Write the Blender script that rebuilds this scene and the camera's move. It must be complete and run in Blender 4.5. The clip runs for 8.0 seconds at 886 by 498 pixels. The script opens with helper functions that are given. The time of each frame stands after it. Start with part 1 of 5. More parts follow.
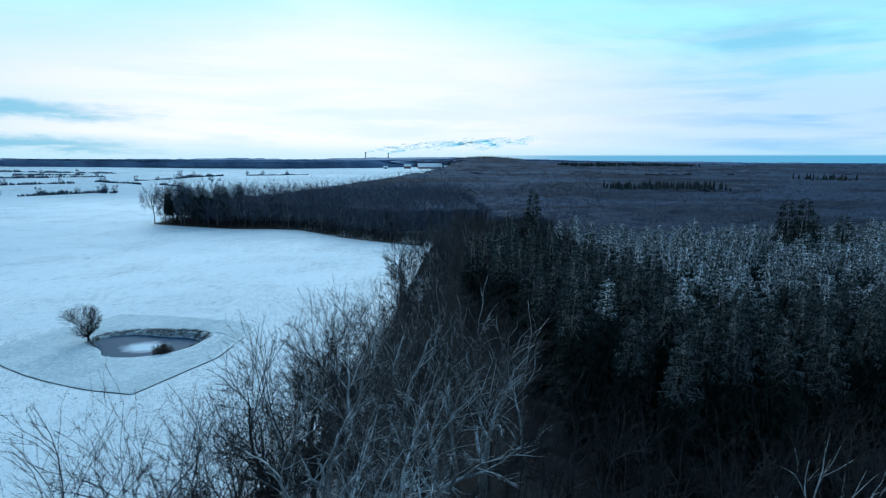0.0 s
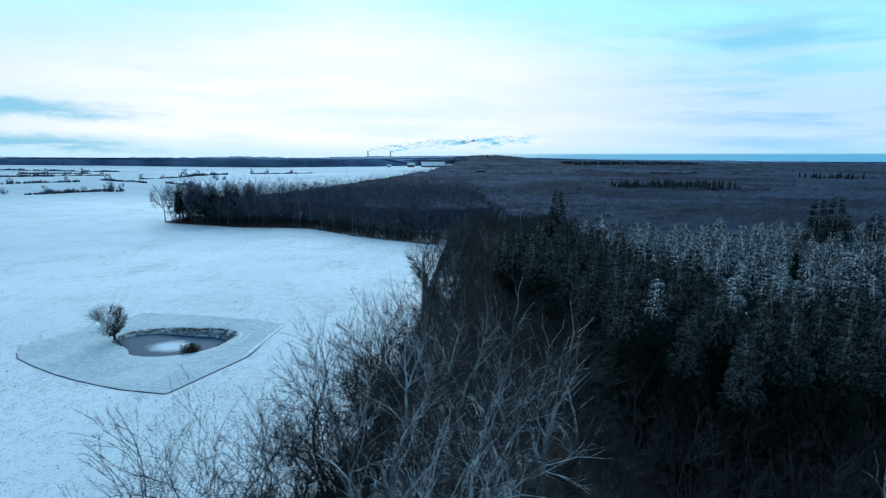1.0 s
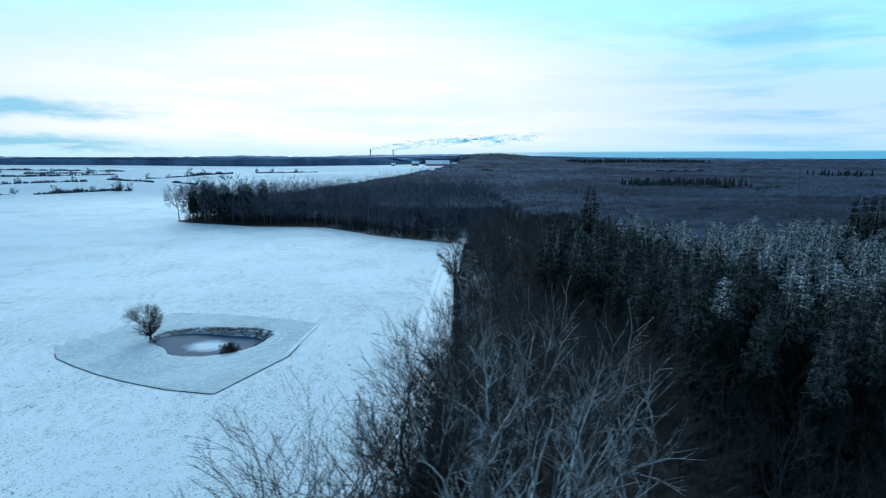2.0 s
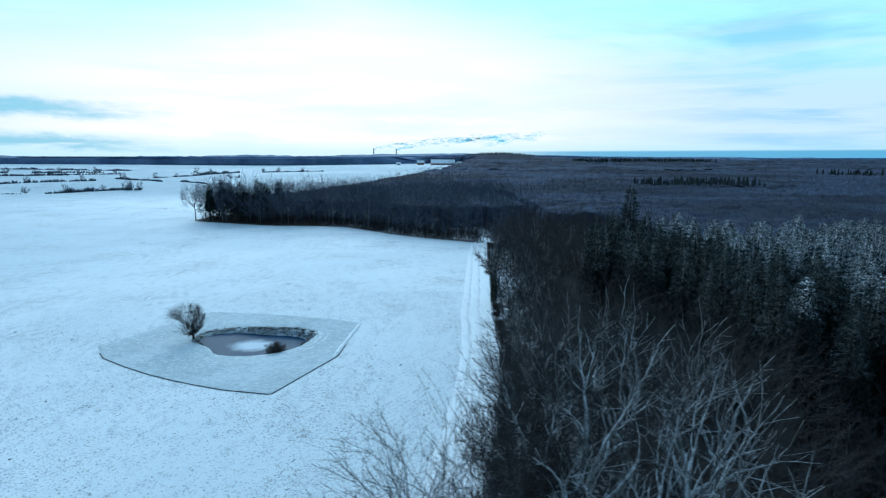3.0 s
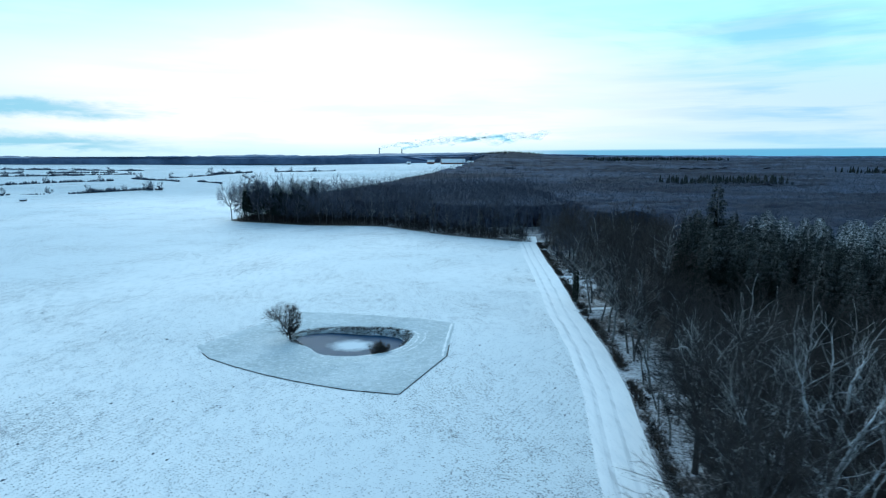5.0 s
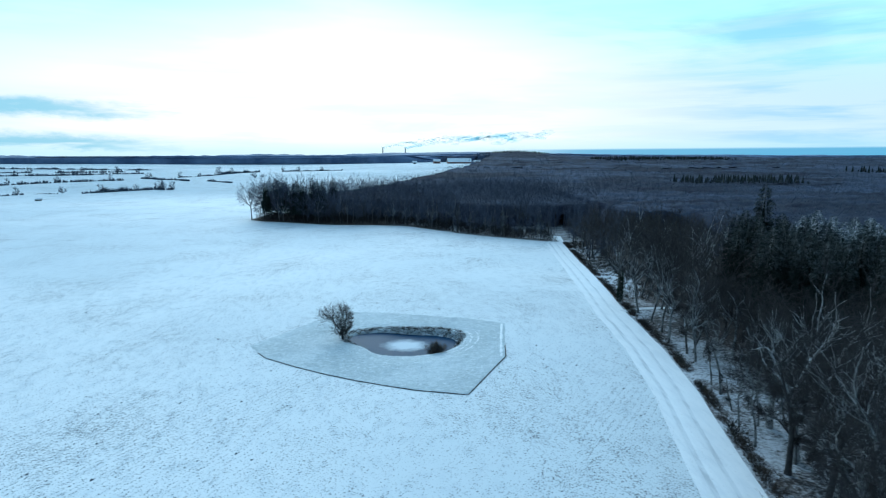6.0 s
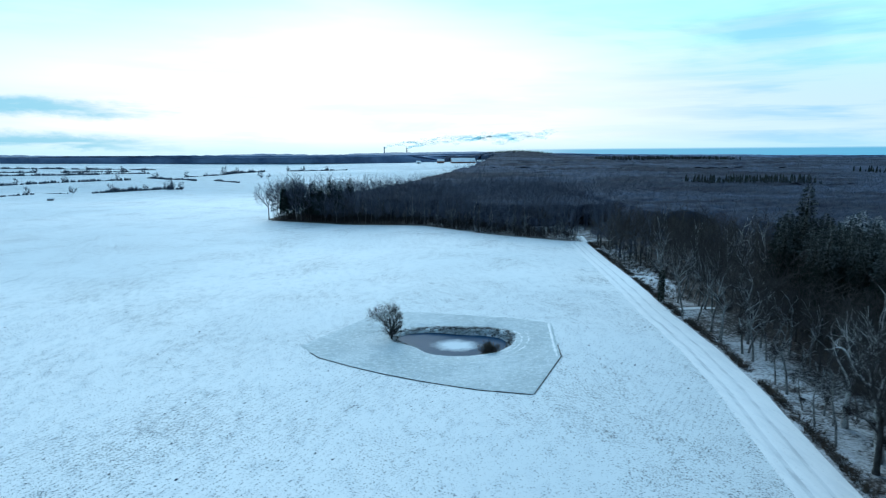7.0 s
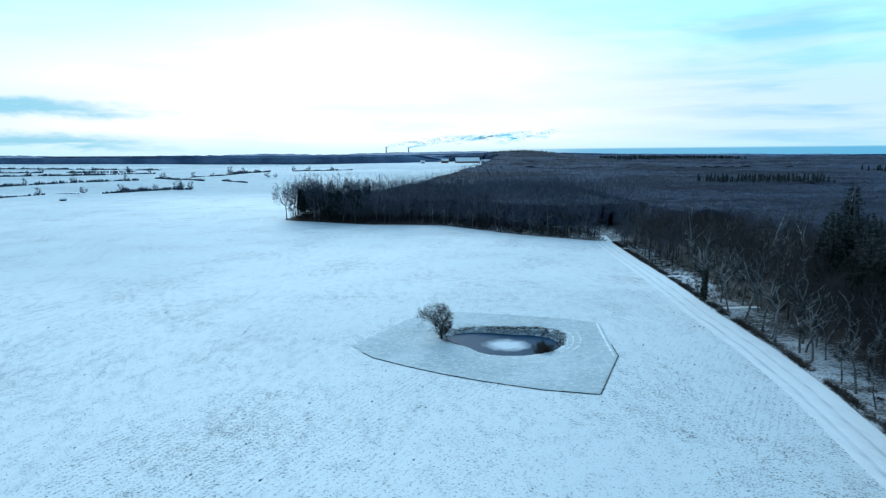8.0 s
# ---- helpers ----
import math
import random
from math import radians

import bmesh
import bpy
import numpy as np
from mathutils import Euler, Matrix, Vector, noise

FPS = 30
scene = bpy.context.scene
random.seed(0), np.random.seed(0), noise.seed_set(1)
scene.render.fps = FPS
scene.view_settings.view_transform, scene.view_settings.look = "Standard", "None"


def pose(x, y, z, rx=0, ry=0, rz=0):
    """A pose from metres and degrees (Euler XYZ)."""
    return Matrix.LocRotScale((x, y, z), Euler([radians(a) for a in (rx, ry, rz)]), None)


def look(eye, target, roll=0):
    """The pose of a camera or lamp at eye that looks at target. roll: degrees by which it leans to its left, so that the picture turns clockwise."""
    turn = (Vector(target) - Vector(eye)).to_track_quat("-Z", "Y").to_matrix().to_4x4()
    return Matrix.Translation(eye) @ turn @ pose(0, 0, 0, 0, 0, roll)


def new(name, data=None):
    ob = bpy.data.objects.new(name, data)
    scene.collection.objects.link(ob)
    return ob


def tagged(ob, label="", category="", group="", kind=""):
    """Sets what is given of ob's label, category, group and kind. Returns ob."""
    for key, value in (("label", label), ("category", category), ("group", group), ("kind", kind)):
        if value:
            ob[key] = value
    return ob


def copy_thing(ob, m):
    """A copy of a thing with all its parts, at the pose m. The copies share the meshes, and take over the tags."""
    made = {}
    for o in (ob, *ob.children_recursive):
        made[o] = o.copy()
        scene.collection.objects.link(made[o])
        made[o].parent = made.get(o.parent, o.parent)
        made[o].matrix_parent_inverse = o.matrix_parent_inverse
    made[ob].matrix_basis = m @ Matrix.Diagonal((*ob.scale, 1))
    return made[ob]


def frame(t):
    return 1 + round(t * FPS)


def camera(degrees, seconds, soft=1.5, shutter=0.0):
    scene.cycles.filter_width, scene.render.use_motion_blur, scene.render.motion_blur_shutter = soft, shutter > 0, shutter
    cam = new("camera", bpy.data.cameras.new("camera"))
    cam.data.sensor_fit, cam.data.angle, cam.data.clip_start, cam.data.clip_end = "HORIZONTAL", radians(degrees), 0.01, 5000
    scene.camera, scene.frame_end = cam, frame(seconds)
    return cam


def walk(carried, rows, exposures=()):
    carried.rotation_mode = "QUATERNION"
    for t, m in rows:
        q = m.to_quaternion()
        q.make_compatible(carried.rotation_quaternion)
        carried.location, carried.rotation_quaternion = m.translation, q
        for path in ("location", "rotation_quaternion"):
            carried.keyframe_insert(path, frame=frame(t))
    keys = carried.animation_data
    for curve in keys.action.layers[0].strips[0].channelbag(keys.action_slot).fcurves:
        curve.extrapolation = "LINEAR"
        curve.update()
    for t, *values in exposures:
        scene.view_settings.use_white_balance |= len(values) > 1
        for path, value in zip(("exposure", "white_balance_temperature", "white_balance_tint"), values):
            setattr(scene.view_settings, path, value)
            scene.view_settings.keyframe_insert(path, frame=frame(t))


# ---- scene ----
EXPOSE = [(0.0, -0.10, 6050, 10), (1.5, -0.06, 6100, 10), (4.0, 0.04, 6300, 10), (8.0, 0.08, 6400, 10)]
cam = camera(77.0, 8.0, soft=1.15, shutter=0.5)
PATH = [
    (0, (-2.84, 1.583, 35.095), (-2.728, 3.553, 34.77), 0.5),
    (0.5, (-5.007, 1.937, 35.08), (-4.897, 3.907, 34.752), 0.5),
    (1, (-7.722, 2.413, 35.027), (-7.616, 4.382, 34.697), 0.5),
    (1.5, (-10.804, 2.831, 34.977), (-10.701, 4.801, 34.644), 0.4),
    (3, (-22.344, 4.34, 34.768), (-22.253, 6.309, 34.43), 0.3),
    (3.5, (-26.509, 4.629, 34.723), (-26.42, 6.598, 34.385), 0.4),
    (4, (-31.047, 4.966, 34.695), (-30.963, 6.935, 34.355), 0.3),
    (4.5, (-35.479, 5.152, 34.684), (-35.397, 7.122, 34.344), 0.2),
    (6, (-49.678, 5.787, 34.798), (-49.608, 7.756, 34.455), 0.1),
    (6.5, (-54.272, 5.861, 34.824), (-54.202, 7.83, 34.481), 0.2),
    (7, (-59.032, 6.02, 34.853), (-58.963, 7.989, 34.509), 0.1),
    (7.5, (-63.618, 6.252, 34.826), (-63.551, 8.221, 34.482), 0.1),
    (8, (-68.367, 6.556, 34.786), (-68.301, 8.525, 34.441), 0.0),
]
walk(cam, [(t, look(eye, target, roll)) for t, eye, target, roll in PATH], EXPOSE)

# ---------------------------------------------------------------- light
GLOW = Vector((-0.16, 0.97, 0.17)).normalized()   # the bright part of the overcast sky
SUN = Vector((-0.15, 0.86, 0.47)).normalized()    # the sun behind the cloud, above it

world = bpy.data.worlds.new("winter_sky")
scene.world = world
world.use_nodes = True
wn = world.node_tree
wn.nodes.clear()


class Net:
    """Short hand for building node trees."""

    def __init__(self, tree):
        self.tree = tree

    def add(self, kind, **values):
        node = self.tree.nodes.new(kind)
        for key, value in values.items():
            if key in node.inputs:
                node.inputs[key].default_value = value
        return node

    def link(self, a, b):
        self.tree.links.new(a, b)

    def math(self, op, a, b=None, clamp=False):
        node = self.tree.nodes.new("ShaderNodeMath")
        node.operation, node.use_clamp = op, clamp
        for slot, value in ((0, a), (1, b)):
            if value is None:
                continue
            if isinstance(value, (int, float)):
                node.inputs[slot].default_value = value
            else:
                self.link(value, node.inputs[slot])
        return node.outputs[0]

    def step(self, value, lo, hi, to0=0.0, to1=1.0):
        node = self.tree.nodes.new("ShaderNodeMapRange")
        node.interpolation_type = "SMOOTHSTEP"
        self.link(value, node.inputs["Value"])
        for key, v in (("From Min", lo), ("From Max", hi), ("To Min", to0), ("To Max", to1)):
            node.inputs[key].default_value = v
        return node.outputs[0]

    def mix(self, fac, a, b, blend="MIX"):
        node = self.tree.nodes.new("ShaderNodeMix")
        node.data_type, node.blend_type = "RGBA", blend
        for slot, value in ((0, fac), (6, a), (7, b)):
            if isinstance(value, (int, float)):
                node.inputs[slot].default_value = value
            elif isinstance(value, tuple):
                node.inputs[slot].default_value = (*value, 1.0)
            else:
                self.link(value, node.inputs[slot])
        return node.outputs[2]

    def noise(self, vector, scale, detail=4.0, rough=0.55, distortion=0.0):
        node = self.add("ShaderNodeTexNoise", Scale=scale, Detail=detail, Roughness=rough, Distortion=distortion)
        if vector is not None:
            self.link(vector, node.inputs["Vector"])
        return node.outputs[0]

    def mapping(self, vector, scale=(1, 1, 1), turn=(0, 0, 0), move=(0, 0, 0)):
        node = self.tree.nodes.new("ShaderNodeMapping")
        node.inputs["Scale"].default_value, node.inputs["Rotation"].default_value = scale, turn
        node.inputs["Location"].default_value = move
        self.link(vector, node.inputs["Vector"])
        return node.outputs[0]


def build_sky():
    n = Net(wn)
    way = n.add("ShaderNodeTexCoord").outputs["Generated"]
    split = n.add("ShaderNodeSeparateXYZ")
    n.link(way, split.inputs[0])
    x, y, z = split.outputs
    dot = n.tree.nodes.new("ShaderNodeVectorMath")
    dot.operation = "DOT_PRODUCT"
    n.link(way, dot.inputs[0])
    dot.inputs[1].default_value = GLOW
    glow = dot.outputs["Value"]
    up = n.math("MAXIMUM", z, 0.0)
    # thin cloud sheet: blue overhead and behind, white round the hidden sun
    base = n.mix(n.step(glow, -0.6, 0.75), SKY_BACK, SKY_SIDE)
    base = n.mix(n.step(glow, 0.70, 0.985), base, SKY_GLOW)
    # cyan break in the cloud higher up
    high = n.step(n.math("ADD", z, n.math("MULTIPLY", n.math("ABSOLUTE", n.math("ADD", x, 0.12)), 0.16)), 0.175, 0.31)
    base = n.mix(high, base, SKY_HIGH)
    base = n.mix(n.step(z, 0.27, 0.46), base, SKY_TOP)
    base = n.mix(n.math("MULTIPLY", n.step(y, 0.35, -0.25), n.step(z, 0.85, 0.4)), base, SKY_BACK)
    # cloud layer seen in perspective
    low = n.math("ADD", up, 0.10)
    comb = n.add("ShaderNodeCombineXYZ")
    n.link(n.math("DIVIDE", x, low), comb.inputs[0])
    n.link(n.math("DIVIDE", y, low), comb.inputs[1])
    sheet = n.noise(n.mapping(comb.outputs[0], (0.55, 0.9, 1.0), (0, 0, 0.2), (3.1, 0.4, 0)), 1.0, 6.0, 0.55, 0.4)
    side = n.math("ADD", n.step(x, 0.05, 0.5), 0.25)
    veil = n.math("MULTIPLY", n.math("MULTIPLY", n.step(sheet, 0.42, 0.60), n.step(z, 0.09, 0.18)), n.math("MULTIPLY", side, 0.78))
    base = n.mix(veil, base, SKY_CLOUD)
    # heavier violet-blue cloud high on the open side
    heavy = n.noise(n.mapping(comb.outputs[0], (0.8, 1.2, 1.0), (0, 0, 0.2), (1.3, 2.4, 0)), 1.0, 6.0, 0.6, 0.5)
    corner = n.math("MULTIPLY", n.step(x, 0.22, 0.60), n.step(z, 0.16, 0.30))
    base = n.mix(n.math("MULTIPLY", corner, n.step(heavy, 0.36, 0.58, 0.15, 0.85)), base, SKY_HEAVY)
    # pale streaks along the horizon
    band = n.noise(n.mapping(way, (2.0, 2.0, 26.0)), 1.6, 5.0, 0.55, 0.2)
    pale = n.math("MULTIPLY", n.step(band, 0.42, 0.62), n.step(z, 0.30, 0.04, 0.0, 0.55))
    base = n.mix(pale, base, SKY_PALE)
    # faint blue-grey shading between the pale streaks
    faint = n.noise(n.mapping(way, (1.6, 1.6, 15.0), (0, 0, 0), (0.2, 0.7, 0.1)), 1.8, 6.0, 0.6, 0.4)
    base = n.mix(n.math("MULTIPLY", n.step(faint, 0.46, 0.68), n.step(z, 0.16, 0.02, 0.14, 0.60)), base, SKY_FAINT)
    # pale blue air just over the horizon
    base = n.mix(n.step(z, 0.035, -0.005, 0.0, 0.75), base, SKY_LOW)
    # long low blue clouds
    streak = n.noise(n.mapping(way, (3.2, 3.2, 34.0), (0, 0.02, 0), (0.37, 0.0, 0.9)), 1.5, 5.0, 0.6, 0.3)
    left = n.step(n.math("ADD", x, n.math("MULTIPLY", n.math("SUBTRACT", n.noise(n.mapping(way, (3.0, 3.0, 20.0)), 2.0, 4.0, 0.6), 0.5), 0.35)), -0.38, -0.52)
    warp = n.math("MULTIPLY", n.math("SUBTRACT", n.noise(n.mapping(way, (4.0, 4.0, 12.0)), 1.7, 6.0, 0.65), 0.5), 0.055)
    zz = n.math("ADD", z, warp)
    s1 = n.math("MULTIPLY", n.step(zz, 0.042, 0.058), n.step(zz, 0.082, 0.064))
    s2 = n.math("MULTIPLY", n.step(zz, -0.004, 0.006), n.step(zz, 0.030, 0.014))
    both = n.math("MAXIMUM", s1, s2)
    dark = n.math("MULTIPLY", n.math("MULTIPLY", both, left), n.step(streak, 0.30, 0.48))
    base = n.mix(n.math("MULTIPLY", dark, 0.85), base, SKY_STREAK)
    # blue bank far to the right, just over the horizon
    edge = n.math("ADD", n.math("MULTIPLY", x, 0.009), 0.0015)
    bank = n.math("MULTIPLY", n.step(n.math("SUBTRACT", z, edge), 0.003, -0.001), n.step(x, 0.05, 0.3))
    base = n.mix(n.math("MULTIPLY", bank, 0.9), base, SKY_BANK)
    sky = n.add("ShaderNodeTexSky")
    sky.sky_type, sky.sun_disc = "NISHITA", False
    sky.sun_elevation, sky.sun_rotation = radians(28), radians(-10)
    clear = n.add("ShaderNodeBackground", Strength=0.006)
    n.link(sky.outputs[0], clear.inputs[0])
    cloud = n.add("ShaderNodeBackground", Strength=SKY_LEVEL)
    n.link(base, cloud.inputs[0])
    both = n.add("ShaderNodeAddShader")
    n.link(clear.outputs[0], both.inputs[0])
    n.link(cloud.outputs[0], both.inputs[1])
    out = n.add("ShaderNodeOutputWorld")
    n.link(both.outputs[0], out.inputs[0])


SKY_LEVEL = 1.0
SKY_BACK = (0.07, 0.13, 0.24)
SKY_SIDE = (0.32, 0.64, 0.96)
SKY_TOP = (0.21, 0.41, 0.66)
SKY_GLOW = (0.97, 0.99, 1.00)
SKY_HIGH = (0.47, 0.99, 1.06)
SKY_CLOUD = (0.28, 0.70, 0.90)
SKY_PALE = (0.78, 0.93, 1.0)
SKY_FAINT = (0.62, 0.84, 0.95)
SKY_HEAVY = (0.29, 0.56, 0.82)
SKY_LOW = (0.44, 0.80, 0.95)
SKY_STREAK = (0.16, 0.55, 0.76)
SKY_BANK = (0.06, 0.40, 0.68)
build_sky()

sun = new("sun", bpy.data.lights.new("sun", "SUN"))
sun.data.energy, sun.data.angle, sun.data.color = 2.0, radians(40), (0.68, 0.90, 1.0)
sun.matrix_basis = look(SUN * 100, (0, 0, 0))


# ---------------------------------------------------------------- materials
def material(name):
    m = bpy.data.materials.new(name)
    m.use_nodes = True
    m.node_tree.nodes.clear()
    n = Net(m.node_tree)
    bsdf = n.add("ShaderNodeBsdfPrincipled")
    out = n.add("ShaderNodeOutputMaterial")
    n.link(bsdf.outputs[0], out.inputs[0])
    return m, n, bsdf


def bump(n, bsdf, height, strength, distance):
    b = n.add("ShaderNodeBump", Strength=strength, Distance=distance)
    n.link(height, b.inputs["Height"])
    n.link(b.outputs[0], bsdf.inputs["Normal"])


def place_of(n):
    return n.add("ShaderNodeNewGeometry").outputs["Position"]


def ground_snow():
    m, n, b = material("field_snow")
    at = place_of(n)
    rows = n.mapping(at, (1.0, 0.55, 1.0), (0, 0, 0.13))
    fine = n.noise(rows, 6.4, 2.0, 0.6)
    mid = n.noise(rows, 0.6, 3.0, 0.6)
    wide = n.noise(at, 0.045, 3.0, 0.5)
    broad = n.noise(at, 0.006, 3.0, 0.5)
    wear = n.math("ADD", n.math("MULTIPLY", wide, 0.34), n.math("MULTIPLY", mid, 0.24))
    clod = n.step(n.math("ADD", fine, n.math("SUBTRACT", wear, 0.29)), 0.590, 0.67)
    snow = n.mix(n.step(broad, 0.38, 0.62), (0.72, 0.77, 0.80), (0.87, 0.88, 0.89))
    # thinner snow over stubble on the fields beyond
    sp = n.add("ShaderNodeSeparateXYZ")
    n.link(at, sp.inputs[0])
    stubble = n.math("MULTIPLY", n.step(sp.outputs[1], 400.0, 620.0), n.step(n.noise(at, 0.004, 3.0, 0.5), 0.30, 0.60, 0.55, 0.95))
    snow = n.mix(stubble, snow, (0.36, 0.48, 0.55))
    snow = n.mix(n.math("MULTIPLY", n.step(mid, 0.45, 0.68), 0.34), snow, (0.60, 0.66, 0.71))
    n.link(n.mix(n.math("MULTIPLY", clod, 0.85), snow, (0.10, 0.105, 0.115)), b.inputs["Base Color"])
    b.inputs["Roughness"].default_value = 0.75
    bump(n, b, n.math("ADD", fine, mid), 0.6, 0.12)
    return m


def frosted_grass():
    m, n, b = material("frosted_grass")
    at = place_of(n)
    fine = n.noise(at, 3.5, 4.0, 0.65)
    blades = n.noise(n.mapping(at, (0.8, 1.1, 1.0), (0, 0, -0.25)), 1.5, 5.0, 0.65)
    wide = n.noise(at, 0.09, 3.0, 0.5)
    c = n.mix(n.step(wide, 0.35, 0.68), (0.48, 0.545, 0.565), (0.60, 0.66, 0.685))
    c = n.mix(n.step(blades, 0.42, 0.72), c, (0.72, 0.77, 0.80))
    c = n.mix(n.math("MULTIPLY", n.step(n.noise(at, 0.35, 4.0, 0.65, 0.8), 0.48, 0.66), 0.45), c, (0.42, 0.50, 0.54))
    c = n.mix(n.math("MULTIPLY", n.step(fine, 0.52, 0.70), 0.65), c, (0.26, 0.31, 0.32))
    n.link(c, b.inputs["Base Color"])
    b.inputs["Roughness"].default_value = 0.85
    bump(n, b, n.math("ADD", fine, blades), 0.7, 0.10)
    return m


def track_snow(name, light, dark):
    m, n, b = material(name)
    at = place_of(n)
    long = n.noise(n.mapping(at, (1.6, 0.22, 1.0), (0, 0, 0.13)), 1.0, 4.0, 0.6)
    fine = n.noise(at, 3.0, 4.0, 0.65)
    c = n.mix(n.step(long, 0.40, 0.70), light, dark)
    c = n.mix(n.math("MULTIPLY", n.step(fine, 0.60, 0.74), 0.45), c, (0.30, 0.30, 0.29))
    n.link(c, b.inputs["Base Color"])
    b.inputs["Roughness"].default_value = 0.7
    bump(n, b, n.math("ADD", long, fine), 0.5, 0.08)
    return m


def forest_litter():
    m, n, b = material("leaf_litter")
    at = place_of(n)
    fine = n.noise(at, 2.2, 5.0, 0.7)
    mid = n.noise(at, 0.32, 4.0, 0.6)
    wide = n.noise(at, 0.04, 3.0, 0.5)
    leaf = n.mix(n.step(fine, 0.35, 0.65), (0.026, 0.020, 0.019), (0.070, 0.050, 0.044))
    patch = n.math("ADD", n.math("MULTIPLY", wide, 0.4), n.math("ADD", n.math("MULTIPLY", mid, 0.4), n.math("MULTIPLY", fine, 0.65)))
    # the snow reaches in under the thin margin of the wood, less under the dense stands
    sx = n.add("ShaderNodeSeparateXYZ")
    n.link(at, sx.inputs[0])
    deep = n.step(n.math("SUBTRACT", sx.outputs[0], n.math("MULTIPLY", sx.outputs[1], 0.11)), -16.0, 4.0, 0.0, 0.25)
    # an open clearing beside the track, under more snow
    gap = n.tree.nodes.new("ShaderNodeVectorMath")
    gap.operation = "LENGTH"
    n.link(n.mapping(at, (1 / 6.0, 1 / 17.0, 0.0), (0, 0, 0), (-1.5 / 6.0, -150.0 / 17.0, 0)), gap.inputs[0])
    deep = n.math("SUBTRACT", deep, n.step(gap.outputs["Value"], 1.3, 0.5, 0.0, 0.15))
    deep = n.math("SUBTRACT", deep, n.step(sx.outputs[1], 118.0, 90.0, 0.0, 0.07))
    snow = n.math("MULTIPLY", n.step(n.math("SUBTRACT", patch, deep), 0.64, 0.90), n.step(sx.outputs[0], -75.0, -45.0))
    n.link(n.mix(n.math("MULTIPLY", snow, 0.85), leaf, (0.66, 0.69, 0.74)), b.inputs["Base Color"])
    b.inputs["Roughness"].default_value = 0.9
    bump(n, b, n.math("ADD", fine, mid), 0.8, 0.15)
    return m


def bark(name, dark, pale, snow, amount):
    """Bark with pale lichen and snow that has settled on the upper side of the limbs."""
    m, n, b = material(name)
    at = n.add("ShaderNodeTexCoord").outputs["Object"]
    fine = n.noise(n.mapping(at, (6.0, 6.0, 1.4)), 1.5, 4.0, 0.6)
    wide = n.noise(at, 0.5, 3.0, 0.55)
    c = n.mix(n.step(n.math("ADD", fine, wide), 0.75, 1.25), dark, pale)
    g = n.add("ShaderNodeNewGeometry")
    sz = n.add("ShaderNodeSeparateXYZ")
    n.link(g.outputs["Normal"], sz.inputs[0])
    lie = n.math("MULTIPLY", n.step(sz.outputs[2], 0.0, 0.5), n.step(n.noise(at, 0.9, 4.0, 0.6), 0.36, 0.54))
    lie = n.math("MULTIPLY", lie, amount)
    n.link(n.mix(lie, c, snow), b.inputs["Base Color"])
    b.inputs["Roughness"].default_value = 0.85
    bump(n, b, fine, 0.5, 0.03)
    return m


def needles(name, low, high, amount):
    m, n, b = material(name)
    at = place_of(n)
    r = n.add("ShaderNodeObjectInfo").outputs["Random"]
    fine = n.noise(at, 2.0, 4.0, 0.7)
    c = n.mix(n.step(fine, 0.3, 0.7), low, high)
    c = n.mix(n.math("MULTIPLY", r, 0.5), c, (low[0] * 0.7, low[1] * 0.7, low[2] * 0.8))
    g = n.add("ShaderNodeNewGeometry")
    sz = n.add("ShaderNodeSeparateXYZ")
    n.link(g.outputs["Normal"], sz.inputs[0])
    lie = n.step(n.math("ABSOLUTE", sz.outputs[2]), 0.55, 0.90)
    # snow thins down the tree, which also paints the lower boughs' shade
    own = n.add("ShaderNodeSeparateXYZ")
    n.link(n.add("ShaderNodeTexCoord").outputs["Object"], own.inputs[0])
    by_height = n.step(own.outputs[2], 13.5, 19.0, -0.45, 0.19)
    grain = n.step(n.math("ADD", n.noise(at, 1.9, 4.0, 0.7), n.math("ADD", n.math("MULTIPLY", n.math("SUBTRACT", r, 0.4), 0.20), by_height)), 0.46, 0.58)
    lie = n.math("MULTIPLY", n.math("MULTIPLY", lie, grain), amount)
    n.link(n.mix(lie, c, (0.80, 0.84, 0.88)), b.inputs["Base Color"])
    b.inputs["Roughness"].default_value = 0.75
    b.inputs["Specular IOR Level"].default_value = 0.2
    return m


def varied(name, a, b_colour, scale, rough=0.85, c_colour=None, wider=0.23):
    m, n, b = material(name)
    at = place_of(n)
    v = n.noise(at, scale, 4.0, 0.65)
    c = n.mix(n.step(v, 0.35, 0.65), a, b_colour)
    if c_colour:
        c = n.mix(n.step(n.noise(at, scale * wider, 3.0, 0.6), 0.50, 0.64), c, c_colour)
    n.link(c, b.inputs["Base Color"])
    b.inputs["Roughness"].default_value = rough
    bump(n, b, v, 0.4, 0.05)
    return m


